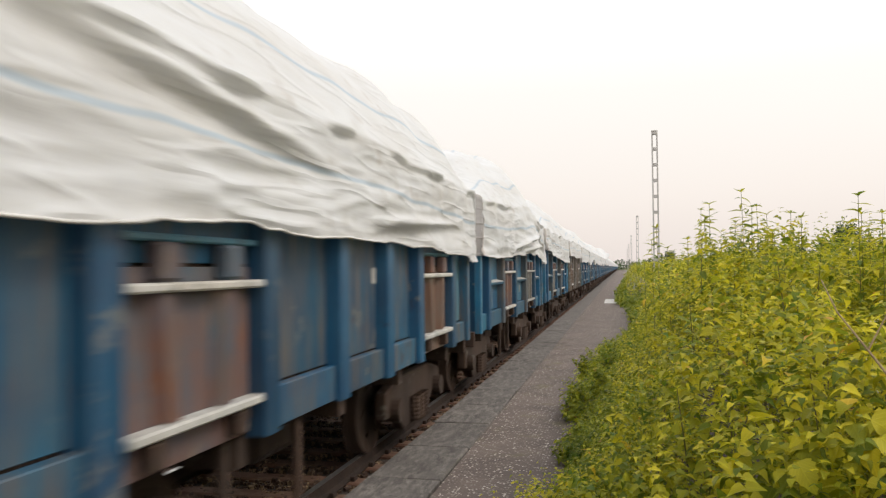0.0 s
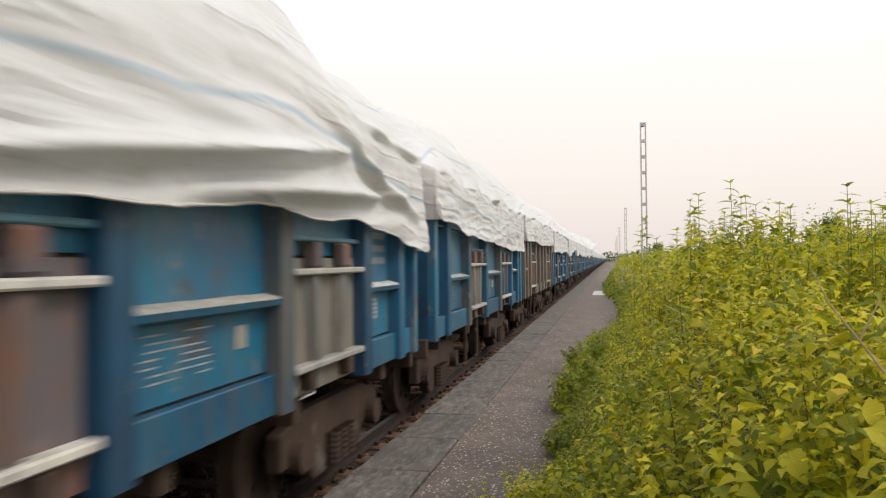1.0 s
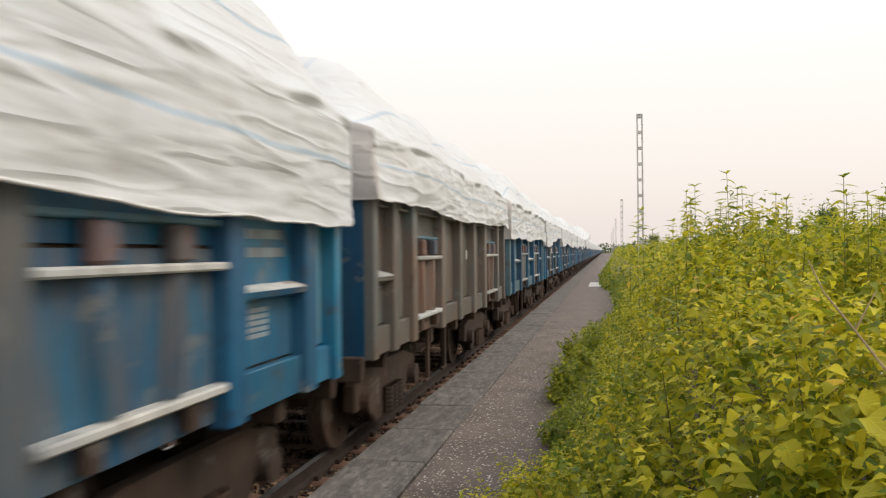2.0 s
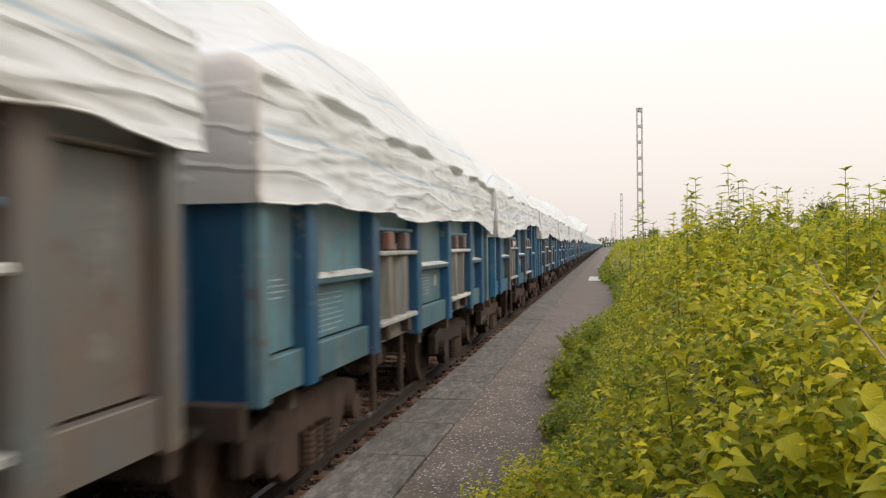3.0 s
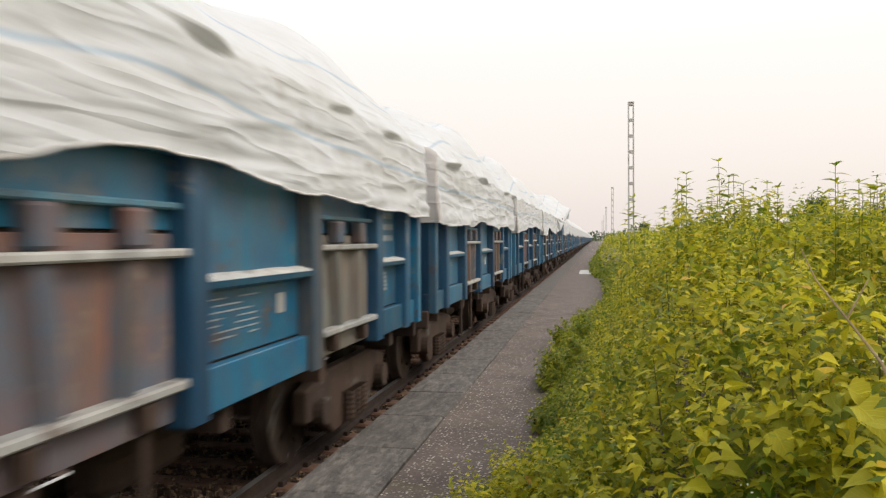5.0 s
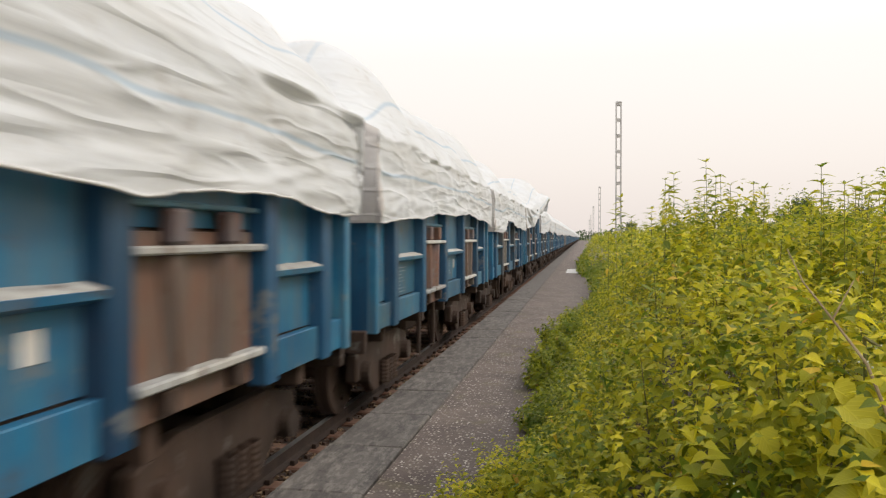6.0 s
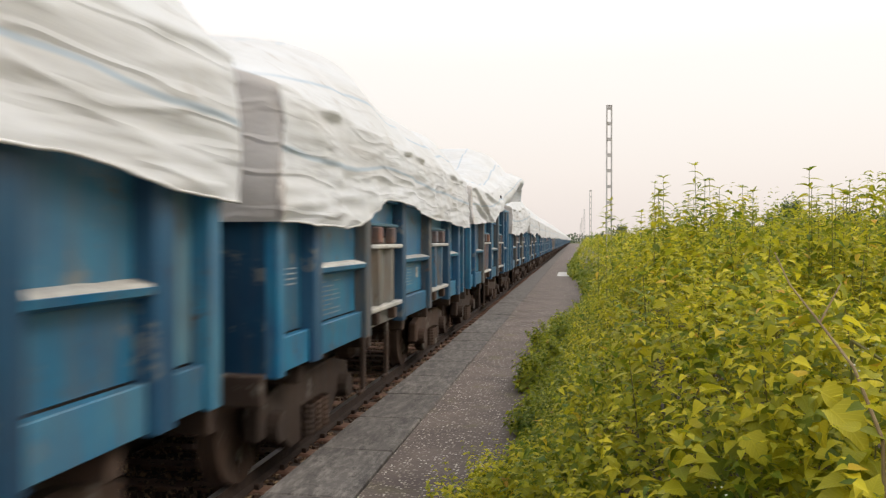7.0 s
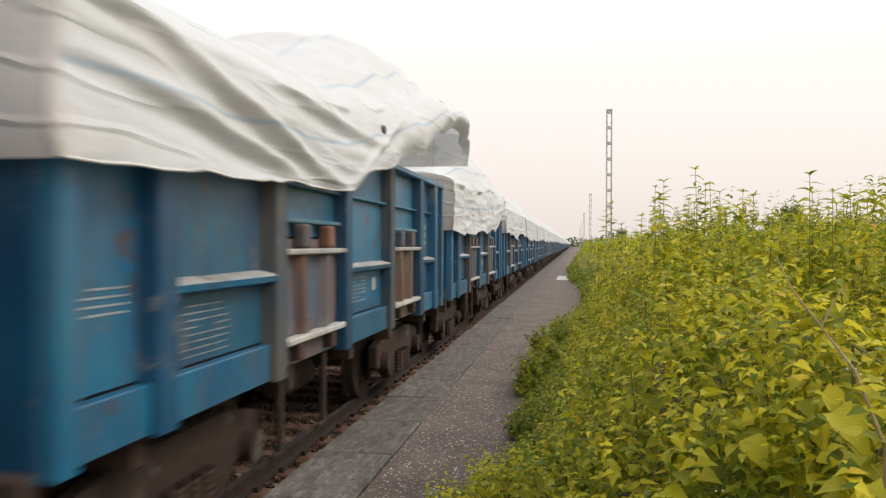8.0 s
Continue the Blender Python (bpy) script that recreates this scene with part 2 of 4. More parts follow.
def leaf_material(name, dark, light, dry, through_light):
    m, n, l, b = stuff(name, 0.45)
    b.inputs["Specular IOR Level"].default_value = 0.22
    rnd = n.new("ShaderNodeNewGeometry").outputs["Random Per Island"]
    c = ramp(n, l, rnd, [(0.0, dark), (0.45, tuple((a + q) / 2 for a, q in zip(dark, light))), (0.975, light), (1.0, dry)])
    v = coords(n, l)
    c = mix(n, l, ramp(n, l, noise_tex(n, l, v, 1.0, 4), [(0.44, (0, 0, 0)), (0.62, (0.7, 0.7, 0.7))]), c, tuple(q * f for q, f in zip(dark, (0.85, 1.15, 1.1))))
    uv, sp = n.new("ShaderNodeUVMap"), n.new("ShaderNodeSeparateXYZ")
    l.new(uv.outputs[0], sp.inputs[0])
    ab = n.new("ShaderNodeMath")
    ab.operation = "ABSOLUTE"
    l.new(sp.outputs[0], ab.inputs[0])
    slope = n.new("ShaderNodeMath")
    slope.operation, slope.inputs[1].default_value = "MULTIPLY_ADD", -1.1
    l.new(ab.outputs[0], slope.inputs[0])
    l.new(sp.outputs[1], slope.inputs[2])
    wave = n.new("ShaderNodeMath")
    wave.operation, wave.inputs[1].default_value = "PINGPONG", 0.065
    l.new(slope.outputs[0], wave.inputs[0])
    side = ramp(n, l, wave.outputs[0], [(0.0, (1, 1, 1)), (0.016, (0, 0, 0))])
    rib = ramp(n, l, ab.outputs[0], [(0.006, (1, 1, 1)), (0.03, (0, 0, 0))])
    vein = mix(n, l, 1.0, side, rib, "LIGHTEN")
    pale = n.new("ShaderNodeHueSaturation")
    pale.inputs["Value"].default_value = 1.35
    l.new(c, pale.inputs["Color"])
    half = mix(n, l, 0.45, c, pale.outputs[0])
    c = mix(n, l, vein, c, half)
    bump(n, l, b, vein, 0.5, 0.003)
    l.new(c, b.inputs["Base Color"])
    tr, mx = n.new("ShaderNodeBsdfTranslucent"), n.new("ShaderNodeMixShader")
    hs = n.new("ShaderNodeHueSaturation")
    hs.inputs["Value"].default_value = 1.5
    l.new(c, hs.inputs["Color"])
    l.new(hs.outputs[0], tr.inputs[0])
    mx.inputs[0].default_value = through_light
    l.new(b.outputs[0], mx.inputs[1])
    l.new(tr.outputs[0], mx.inputs[2])
    l.new(mx.outputs[0], n["Material Output"].inputs[0])
    return m


COPING, AGGREGATE, TARP = coping_material(), aggregate_material(), tarp_material()
LEAF = leaf_material("yellow_green_leaves", (0.10, 0.145, 0.012), (0.64, 0.55, 0.03), (0.54, 0.30, 0.04), 0.38)
LEAFSMALL = leaf_material("small_dark_green_leaves", (0.09, 0.13, 0.014), (0.40, 0.39, 0.026), (0.34, 0.21, 0.06), 0.36)
BIGLEAF = leaf_material("large_yellowing_leaves", (0.30, 0.30, 0.02), (0.55, 0.47, 0.03), (0.58, 0.36, 0.06), 0.38)
TREELEAF = leaf_material("far_tree_leaves", (0.06, 0.085, 0.035), (0.10, 0.125, 0.055), (0.14, 0.12, 0.06), 0.2)


# ---- mesh helpers ----
def mesh_of(name, bm, material, smooth=False):
    me = bpy.data.meshes.new(name)
    bm.to_mesh(me)
    bm.free()
    me.materials.append(material)
    if smooth:
        me.polygons.foreach_set("use_smooth", [True] * len(me.polygons))
    return me


def part(name, bm, material, parent, label="", smooth=False):
    me = bm if isinstance(bm, bpy.types.Mesh) else mesh_of(name, bm, material, smooth)
    ob = new(name, me)
    ob.parent = parent
    if label:
        ob["label"] = label
    return ob


def boxes(*items, bevel=0.006):
    """One bmesh of bevelled boxes, each (x0, x1, y0, y1, z0, z1)."""
    bm = bmesh.new()
    for x0, x1, y0, y1, z0, z1 in items:
        vs = bmesh.ops.create_cube(bm, size=1)["verts"]
        for v in vs:
            v.co = ((x0 + x1) / 2 + v.co.x * (x1 - x0), (y0 + y1) / 2 + v.co.y * (y1 - y0), (z0 + z1) / 2 + v.co.z * (z1 - z0))
    if bevel:
        bmesh.ops.bevel(bm, geom=bm.edges[:], offset=bevel, segments=1, affect="EDGES", clamp_overlap=True)
    return bm


def tube(bm, a, b, r0, r1, seg=8, caps=True):
    a, b = Vector(a), Vector(b)
    m = Matrix.Translation((a + b) / 2) @ (b - a).to_track_quat("Z", "Y").to_matrix().to_4x4()
    return bmesh.ops.create_cone(bm, cap_ends=caps, segments=seg, radius1=r0, radius2=r1, depth=(b - a).length, matrix=m)["verts"]


def prism(bm, outline, axis, a, b):
    """Extrude a flat outline of (p, q) pairs along an axis from a to b."""
    def put(p, q, s):
        return {"x": (s, p, q), "y": (p, s, q), "z": (p, q, s)}[axis]
    lo = [bm.verts.new(put(p, q, a)) for p, q in outline]
    hi = [bm.verts.new(put(p, q, b)) for p, q in outline]
    bm.faces.new(lo)
    bm.faces.new(hi[::-1])
    k = len(outline)
    for i in range(k):
        bm.faces.new((lo[i], hi[i], hi[(i + 1) % k], lo[(i + 1) % k]))
    bmesh.ops.recalc_face_normals(bm, faces=bm.faces[:])


def mesh_from(name, verts, faces, material, smooth=False):
    me = bpy.data.meshes.new(name)
    me.from_pydata(verts, [], faces)
    me.materials.append(material)
    if smooth:
        me.polygons.foreach_set("use_smooth", [True] * len(me.polygons))
    me.update()
    return me


def thing(name, label, category, group="", at=None):
    ob = new(name)
    ob.empty_display_size = 0.3
    if at is not None:
        ob.matrix_basis = at
    return tagged(ob, label, category, group)


# ---- the setting ----
TRACK_X, RAIL_Z, EDGE_X = -3.72, -0.34, -2.06
GROUND_Z = -0.62


def sheet(name, x0, x1, y0, y1, z, material, nx=1, ny=1, uneven=0.0):
    vs, fs = [], []
    for j in range(ny + 1):
        for i in range(nx + 1):
            x, y = x0 + (x1 - x0) * i / nx, y0 + (y1 - y0) * j / ny
            vs.append((x, y, z + uneven * noise.noise((x * 0.7, y * 0.7, 3))))
    for j in range(ny):
        for i in range(nx):
            k = j * (nx + 1) + i
            fs.append((k, k + 1, k + nx + 2, k + nx + 1))
    return mesh_from(name, vs, fs, material, True)


def build_setting():
    tagged(new("ground", sheet("ground", -2500, 2500, -2500, 2500, GROUND_Z, LAND, 40, 40)), "dry grassy flat land beside the railway", "ground", kind="structure")
    # ballast bed: a low trapezoid under the track
    bm = bmesh.new()
    prism(bm, [(-7.2, GROUND_Z - 0.05), (EDGE_X - 0.02, GROUND_Z - 0.05), (EDGE_X - 0.02, -0.57), (-2.5, -0.54), (-5.2, -0.54), (-6.3, GROUND_Z)], "y", -60, 700)
    tagged(new("track_bed", mesh_of("track_bed", bm, SOIL)), "dark oily soil and ballast bed under the track", "track bed", kind="structure")
    bm = bmesh.new()
    prism(bm, [(EDGE_X + 0.662, -0.75), (5.5, -0.75), (5.5, -0.006), (EDGE_X + 0.662, -0.006)], "y", -30, 420)
    tagged(new("pavement", mesh_of("pavement", bm, AGGREGATE)), "grey platform paving of exposed pebble aggregate", "platform", kind="structure")
    bm = boxes((EDGE_X + 0.03, EDGE_X + 0.64, -30, 420, -0.75, -0.12), bevel=0)
    edge = tagged(new("platform_edge", mesh_of("platform_edge", bm, COPING)), "worn concrete coping along the platform edge", "platform edge", kind="structure")
    tagged(new("cement_patch", sheet("cement_patch", -0.75, 1.4, 38.5, 43.5, 0.004, CHALK, 4, 4)), "pale cement patch on the platform", "paving patch", kind="structure")
    return edge


def coping_slabs(edge):
    rng = random.Random(4)
    me = []
    for k in range(5):
        bm = boxes((0, 0.645, 0.006, 1.19, -0.12, 0.0), bevel=0.012)
        for v in bm.verts:
            if v.co.x < 0.1:
                v.co.x += rng.uniform(-0.012, 0.014)
            v.co.z += rng.uniform(-0.005, 0.005)
        me.append(mesh_of("slab", bm, COPING))
    for j in range(-4, 200):
        ob = part("slab", me[j % 5], COPING, edge)
        ob.matrix_basis = pose(EDGE_X + rng.uniform(-0.008, 0.008), j * 1.2 + 0.35, rng.uniform(-0.006, 0.004), 0, 0, rng.uniform(-0.25, 0.25))


def rails():
    outline = [(-0.068, 0), (0.068, 0), (0.068, 0.012), (0.012, 0.03), (0.012, 0.115), (0.034, 0.125), (0.034, 0.148), (-0.034, 0.148), (-0.034, 0.125), (-0.012, 0.115), (-0.012, 0.03), (-0.068, 0.012)]
    for s in (-1, 1):
        bm = bmesh.new()
        prism(bm, [(TRACK_X + s * 0.872 + p, RAIL_Z - 0.152 + q) for p, q in outline], "y", -60, 700)
        r = tagged(new("rail", mesh_of("rail", bm, RAILSTEEL)), "rusty steel rail with a polished running surface", "rail", "rails of the track", "structure")
        bm = boxes((TRACK_X + s * 0.872 - 0.03, TRACK_X + s * 0.872 + 0.03, -60, 700, RAIL_Z - 0.004, RAIL_Z), bevel=0)
        part("running_surface", bm, SHINY, r, "bright worn running surface")
    bm = boxes((-1.37, 1.37, -0.12, 0.12, -0.2, 0), bevel=0.02)
    me = mesh_of("sleeper", bm, SLEEPER)
    clip = mesh_of("rail_clip", boxes((-0.12, -0.07, -0.05, 0.05, 0, 0.05), (0.07, 0.12, -0.05, 0.05, 0, 0.05)), RAILSTEEL)
    for j in range(-3, 110):
        ob = tagged(new("sleeper", me), "oil-stained concrete railway sleeper under the rails", "sleeper", "sleepers of the track", "structure")
        ob.matrix_basis = pose(TRACK_X, 0.5 + j * 0.62, RAIL_Z - 0.155)
        if j < 30:
            for s in (-1, 1):
                c = part("rail_clip", clip, RAILSTEEL, ob)
                c.matrix_basis = pose(s * 0.872, 0, 0)


def ballast():
    rng = np.random.default_rng(3)
    base = np.array([(-1, -1, -1), (1, -1, -1), (1, 1, -1), (-1, 1, -1), (-1, -1, 1), (1, -1, 1), (1, 1, 1), (-1, 1, 1)], float)
    quads = np.array([(0, 3, 2, 1), (4, 5, 6, 7), (0, 1, 5, 4), (1, 2, 6, 5), (2, 3, 7, 6), (3, 0, 4, 7)])
    n = 16000
    x = rng.uniform(TRACK_X - 1.7, EDGE_X - 0.05, n)
    y = 2 + 28 * rng.random(n) ** 1.4
    size = rng.uniform(0.014, 0.032, n)
    z = -0.545 + rng.uniform(0, 0.03, n) + 0.02 * ((x > TRACK_X - 0.75) & (x < TRACK_X + 0.75)) * rng.random(n)
    vs = base[None] * rng.uniform(0.55, 1.1, (n, 8, 3)) * size[:, None, None]
    a = rng.uniform(0, 6.28, n)
    c, s = np.cos(a)[:, None], np.sin(a)[:, None]
    vs = np.stack([vs[..., 0] * c - vs[..., 1] * s, vs[..., 0] * s + vs[..., 1] * c, vs[..., 2]], -1) + np.stack([x, y, z], -1)[:, None]
    fs = (quads[None] + 8 * np.arange(n)[:, None, None]).reshape(-1, 4)
    me = mesh_from("ballast", vs.reshape(-1, 3).tolist(), fs.tolist(), BALLAST)
    tagged(new("ballast", me), "loose rust-stained ballast stones between the rails", "ballast", kind="stuff")


# ---- the wagons ----
LEN = 10.03
PITCH, SPEED = 10.96, 13.48
FRONT_AT_7 = 5.58
OLD_BAYS = (0.0, 0.85, 1.7, 3.35, 4.7, 6.0, 7.2, 8.95, 10.03)
BAYS = (0.0, 0.95, 2.62, 4.42, 6.3, 8.15, 9.35, 10.03)
Z0, ZMID, ZUP, ZTOP = 1.07, 1.85, 2.56, 3.09


def wheelset_mesh():
    bm = bmesh.new()
    tube(bm, (-1.0, 0, 0), (1.0, 0, 0), 0.085, 0.085, 12)
    for s in (-1, 1):
        tube(bm, (s * 0.80, 0, 0), (s * 0.835, 0, 0), 0.53, 0.53, 28)
        tube(bm, (s * 0.835, 0, 0), (s * 0.95, 0, 0), 0.502, 0.495, 28)
        tube(bm, (s * 0.95, 0, 0), (s * 0.97, 0, 0), 0.40, 0.16, 28)
        for q in range(6):
            a = q * math.pi / 3
            tube(bm, (s * 0.955, math.cos(a) * 0.3, math.sin(a) * 0.3), (s * 0.985, math.cos(a) * 0.3, math.sin(a) * 0.3), 0.03, 0.03, 6)
    return mesh_of("wheelset", bm, UNDER)


def side_frame_mesh():
    bm = bmesh.new()
    out = [(-1.28, 0.42), (-1.28, 0.72), (-0.75, 0.83), (0.75, 0.83), (1.28, 0.72), (1.28, 0.42), (0.85, 0.42), (0.55, 0.18), (-0.55, 0.18), (-0.85, 0.42)]
    prism(bm, out, "x", -0.07, 0.07)
    bmesh.ops.bevel(bm, geom=bm.edges[:], offset=0.02, segments=1, affect="EDGES", clamp_overlap=True)
    for y in (-1.0, 1.0):
        tube(bm, (-0.10, y, 0.5), (0.17, y, 0.5), 0.15, 0.13, 14)
    return mesh_of("side_frame", bm, UNDER)


def spring_mesh():
    """One coil stack as a ribbed spindle."""
    bm = bmesh.new()
    rings = []
    for q in range(13):
        r = 0.085 if q % 2 else 0.077
        rings.append([bm.verts.new((r * math.cos(a * math.pi / 4), r * math.sin(a * math.pi / 4), 0.24 + q * 0.025)) for a in range(8)])
    for lo, hi in zip(rings, rings[1:]):
        for a in range(8):
            bm.faces.new((lo[a], lo[(a + 1) % 8], hi[(a + 1) % 8], hi[a]))
    return mesh_of("spring", bm, UNDER)


SHARED = {}


def wagon(skin, end_skin, door_skins, label, bays, doors, ribbed, detailed=True):
    """One open freight wagon: rail level at z = 0, leading end at y = 0, running back along +y. The far-off ones have fewer small parts."""
    w = thing("freight_wagon", label, "freight wagon", "wagons of the train")
    if not SHARED:
        SHARED.update(wheelset=wheelset_mesh(), side_frame=side_frame_mesh(), spring=spring_mesh())
    P = 1.47
    for s in (1, -1):
        if s == -1:
            part("side_wall", boxes((-1.6, -1.50, 0, LEN, Z0, ZTOP - 0.07), bevel=0.01), skin, w)
        for i in range(len(bays) - 1):
            a, b = bays[i], bays[i + 1]
            if i in doors or s == -1:
                continue
            bm = boxes((P - 0.012, P, a + 0.02, b - 0.02, Z0 + 0.28, ZTOP - 0.05), bevel=0.003)
            end_bay = i in (0, len(bays) - 2)
            part("side_panel", bm, PALE if end_bay and i and skin is not BROWN else skin, w)
            part("sole_plate", boxes((P - 0.012, P + 0.075, a + 0.02, b - 0.02, Z0 - 0.01, Z0 + 0.265), bevel=0.008), skin, w)
            if i in ribbed:
                bm = bmesh.new()
                prism(bm, [(P, ZMID - 0.075), (1.59, ZMID - 0.04), (1.60, ZMID), (P, ZMID + 0.03)], "y", a + 0.1, b - 0.1)
                rib = part("rib", bm, skin, w)
                bm = bmesh.new()
                k = 14
                for q in range(k + 1):
                    y = a + 0.12 + (b - a - 0.24) * q / k
                    t = 0.012 + 0.03 * max(0, noise.noise((y * 1.7, i * 7.1, 1.5))) + 0.01 * noise.noise((y * 6, i, 0))
                    bm.verts.new((P + 0.002, y, ZMID + 0.028 + t)), bm.verts.new((1.585, y, ZMID + 0.006 + t * 0.6)), bm.verts.new((1.597, y, ZMID - 0.012))
                bm.verts.ensure_lookup_table()
                for q in range(k):
                    for c in (0, 1):
                        bm.faces.new([bm.verts[v] for v in (3 * q + c, 3 * q + c + 1, 3 * q + c + 4, 3 * q + c + 3)])
                # sand on the ledge; its pale tone also paints the top edge's highlight
                part("sand_layer", bm, LIT_DUST, rib, "drift of pale sand with a painted highlight on the rib", True)
            if detailed:
                part("upper_rib", boxes((P, P + 0.07, a + 0.1, b - 0.1, ZUP, ZUP + 0.03), bevel=0.008), skin, w)
        for i in range(len(bays)):
            if s == -1:
                continue
            c = min(max(bays[i], 0.085), LEN - 0.085)
            wd = 0.125 if 0 < i < len(bays) - 1 else 0.085
            worn = skin is BLUE and (i in doors or i - 1 in doors) and i % 2 == 0
            bm = bmesh.new()
            prism(bm, [(P, c - wd), (1.585, c - wd * 0.88), (1.60, c - wd * 0.72), (1.60, c + wd * 0.72), (1.585, c + wd * 0.88), (P, c + wd)], "z", Z0 - 0.015, ZTOP - 0.06)
            # inner stanchions take the darkened blue, so their shade is in the colour
            part("stanchion", bm, WORN if worn else skin if skin is BROWN or i in (0, len(bays) - 1) else SHADED_BLUE, w)
        part("top_rail", boxes((s * 1.46, s * 1.61, 0, LEN, ZTOP - 0.07, ZTOP), bevel=0.012), skin, w)
        for q, i in enumerate(doors):
            if s == -1:
                continue
            a, b = bays[i] + 0.15, bays[i + 1] - 0.15
            mid = (a + b) / 2
            part("upper_panel", boxes((P - 0.012, P, a - 0.12, b + 0.12, ZMID + 0.3, ZTOP - 0.05), bevel=0.003), skin, w)
            part("hinge_rail", boxes((P, P + 0.075, a - 0.03, b + 0.03, ZMID + 0.41, ZMID + 0.45), bevel=0.01), PALE, w, "thin dusty rail over the door")
            part("door_lintel", boxes((P, P + 0.07, a - 0.03, b + 0.03, ZUP, ZUP + 0.03), bevel=0.008), skin, w)
            d = part("side_door", boxes((P - 0.01, P + 0.025, a, b, Z0 + 0.02, ZMID + 0.28), bevel=0.006), door_skins[q], w, "rusty side door with worn paint")
            part("door_top_bar", boxes((P + 0.025, 1.605, a - 0.02, b + 0.02, ZMID + 0.15, ZMID + 0.20), bevel=0.012), LIT_DUST, d, "dusty top bar of the door")
            part("door_bottom_bar", boxes((P + 0.025, 1.605, a, b, Z0 + 0.21, Z0 + 0.265), bevel=0.012), LIT_DUST, d, "dusty bottom bar of the door")
            for dy in (-0.33, 0.33):
                bm = bmesh.new()
                prism(bm, [(P + 0.025, mid + dy - 0.13), (1.57, mid + dy - 0.06), (1.57, mid + dy + 0.06), (P + 0.025, mid + dy + 0.13)], "z", Z0 + 0.27, ZMID + 0.145)
                for v in bm.verts:
                    if v.co.z < Z0 + 0.3:
                        v.co.y = mid + dy * 0.8 + (v.co.y - mid - dy) * 0.7
                part("door_rib", bm, door_skins[q], d)
                if detailed:
                    part("hinge", boxes((P + 0.025, 1.60, mid + dy - 0.09, mid + dy + 0.09, ZMID + 0.205, ZMID + 0.405), bevel=0.018), FLAP, d)
                    part("door_latch", boxes((P + 0.025, 1.59, mid + dy * 1.3 - 0.06, mid + dy * 1.3 + 0.06, Z0 + 0.06, Z0 + 0.2), bevel=0.012), UNDER, d)
    for y0, s in ((0.0, -1), (LEN, 1)):
        part("end_wall", boxes((-1.50, 1.50, min(y0, y0 - s * 0.015), max(y0, y0 - s * 0.015), Z0, ZTOP - 0.05), bevel=0.003), end_skin, w)
        if detailed:
            for x in (-1.0, -0.35, 0.35, 1.0):
                bm = bmesh.new()
                prism(bm, [(x - 0.1, y0), (x - 0.06, y0 + s * 0.09), (x + 0.06, y0 + s * 0.09), (x + 0.1, y0)], "z", Z0, ZTOP - 0.06)
                part("end_stanchion", bm, end_skin, w)
            bm = boxes((-0.55 * s - 0.1, -0.55 * s + 0.0, y0 + min(s * 0.012, s * 0.1), y0 + max(s * 0.012, s * 0.1), 0.62, 0.85), bevel=0.02)
            part("brake_hose", bm, UNDER, w)
            part("coupler", boxes((-0.15, 0.15, min(y0, y0 + s * 0.44), max(y0, y0 + s * 0.44), 0.76, 1.0), (-0.22, 0.2, min(y0 + s * 0.30, y0 + s * 0.46), max(y0 + s * 0.30, y0 + s * 0.46), 0.70, 1.04), bevel=0.03), UNDER, w)
        part("headstock", boxes((-1.5, 1.5, min(y0, y0 + s * 0.1), max(y0, y0 + s * 0.1), Z0 - 0.22, Z0 + 0.02), bevel=0.012), UNDER, w)
    part("floor", boxes((-1.45, 1.49, 0.02, LEN - 0.02, Z0 + 0.1, Z0 + 0.2), bevel=0), UNDER, w)
    part("load", boxes((-1.44, 1.44, 0.1, LEN - 0.1, Z0 + 0.2, ZTOP - 0.12), bevel=0.05), UNDER, w, "heaped dark bulk load under the sheet")
    part("centre_sill", boxes((-0.22, 0.22, 0.05, LEN - 0.05, 0.72, Z0 + 0.1), bevel=0.01), UNDER, w)
    if detailed:
        for c in (0.9, 3.2, 5.0, 6.8, 9.1):
            part("cross_bearer", boxes((-1.45, 1.45, c - 0.07, c + 0.07, 0.86, Z0 + 0.1), bevel=0.01), UNDER, w)
        part("brake_cylinder", boxes((-0.9, -0.5, 4.3, 5.0, 0.55, 0.9), bevel=0.08), UNDER, w)
        part("air_tank", boxes((0.55, 0.85, 4.6, 5.6, 0.48, 0.80), bevel=0.08), UNDER, w)
        for y in (3.0, 4.1):
            part("step_iron", boxes((1.40, 1.45, y - 0.035, y + 0.035, 0.40, Z0), (1.40, 1.45, y - 0.18, y + 0.035, 0.37, 0.41), bevel=0.008), UNDER, w)
    for bc in (1.78, LEN - 1.78):
        bog = part("bogie", boxes((-1.15, 1.15, bc - 0.2, bc + 0.2, 0.45, 0.72), (-0.3, 0.3, bc - 0.25, bc + 0.25, 0.6, 0.86), bevel=0.02), UNDER, w, "cast steel bogie coated in brake dust")
        for s in ((-1, 1) if detailed else (1,)):
            sf = part("side_frame", SHARED["side_frame"], UNDER, bog)
            sf.matrix_basis = pose(1.16, bc, 0) if s == 1 else pose(-1.16, bc, 0, 0, 0, 180)
        if detailed:
            for dy in (-0.2, 0, 0.2):
                sp = part("spring", SHARED["spring"], UNDER, bog)
                sp.matrix_basis = pose(1.27, bc + dy, 0)
        for dy in (-1.0, 1.0):
            ws = part("wheelset", SHARED["wheelset"], UNDER, bog, "brown steel wheels on an axle")
            ws.matrix_basis = pose(0, bc + dy, 0.5)
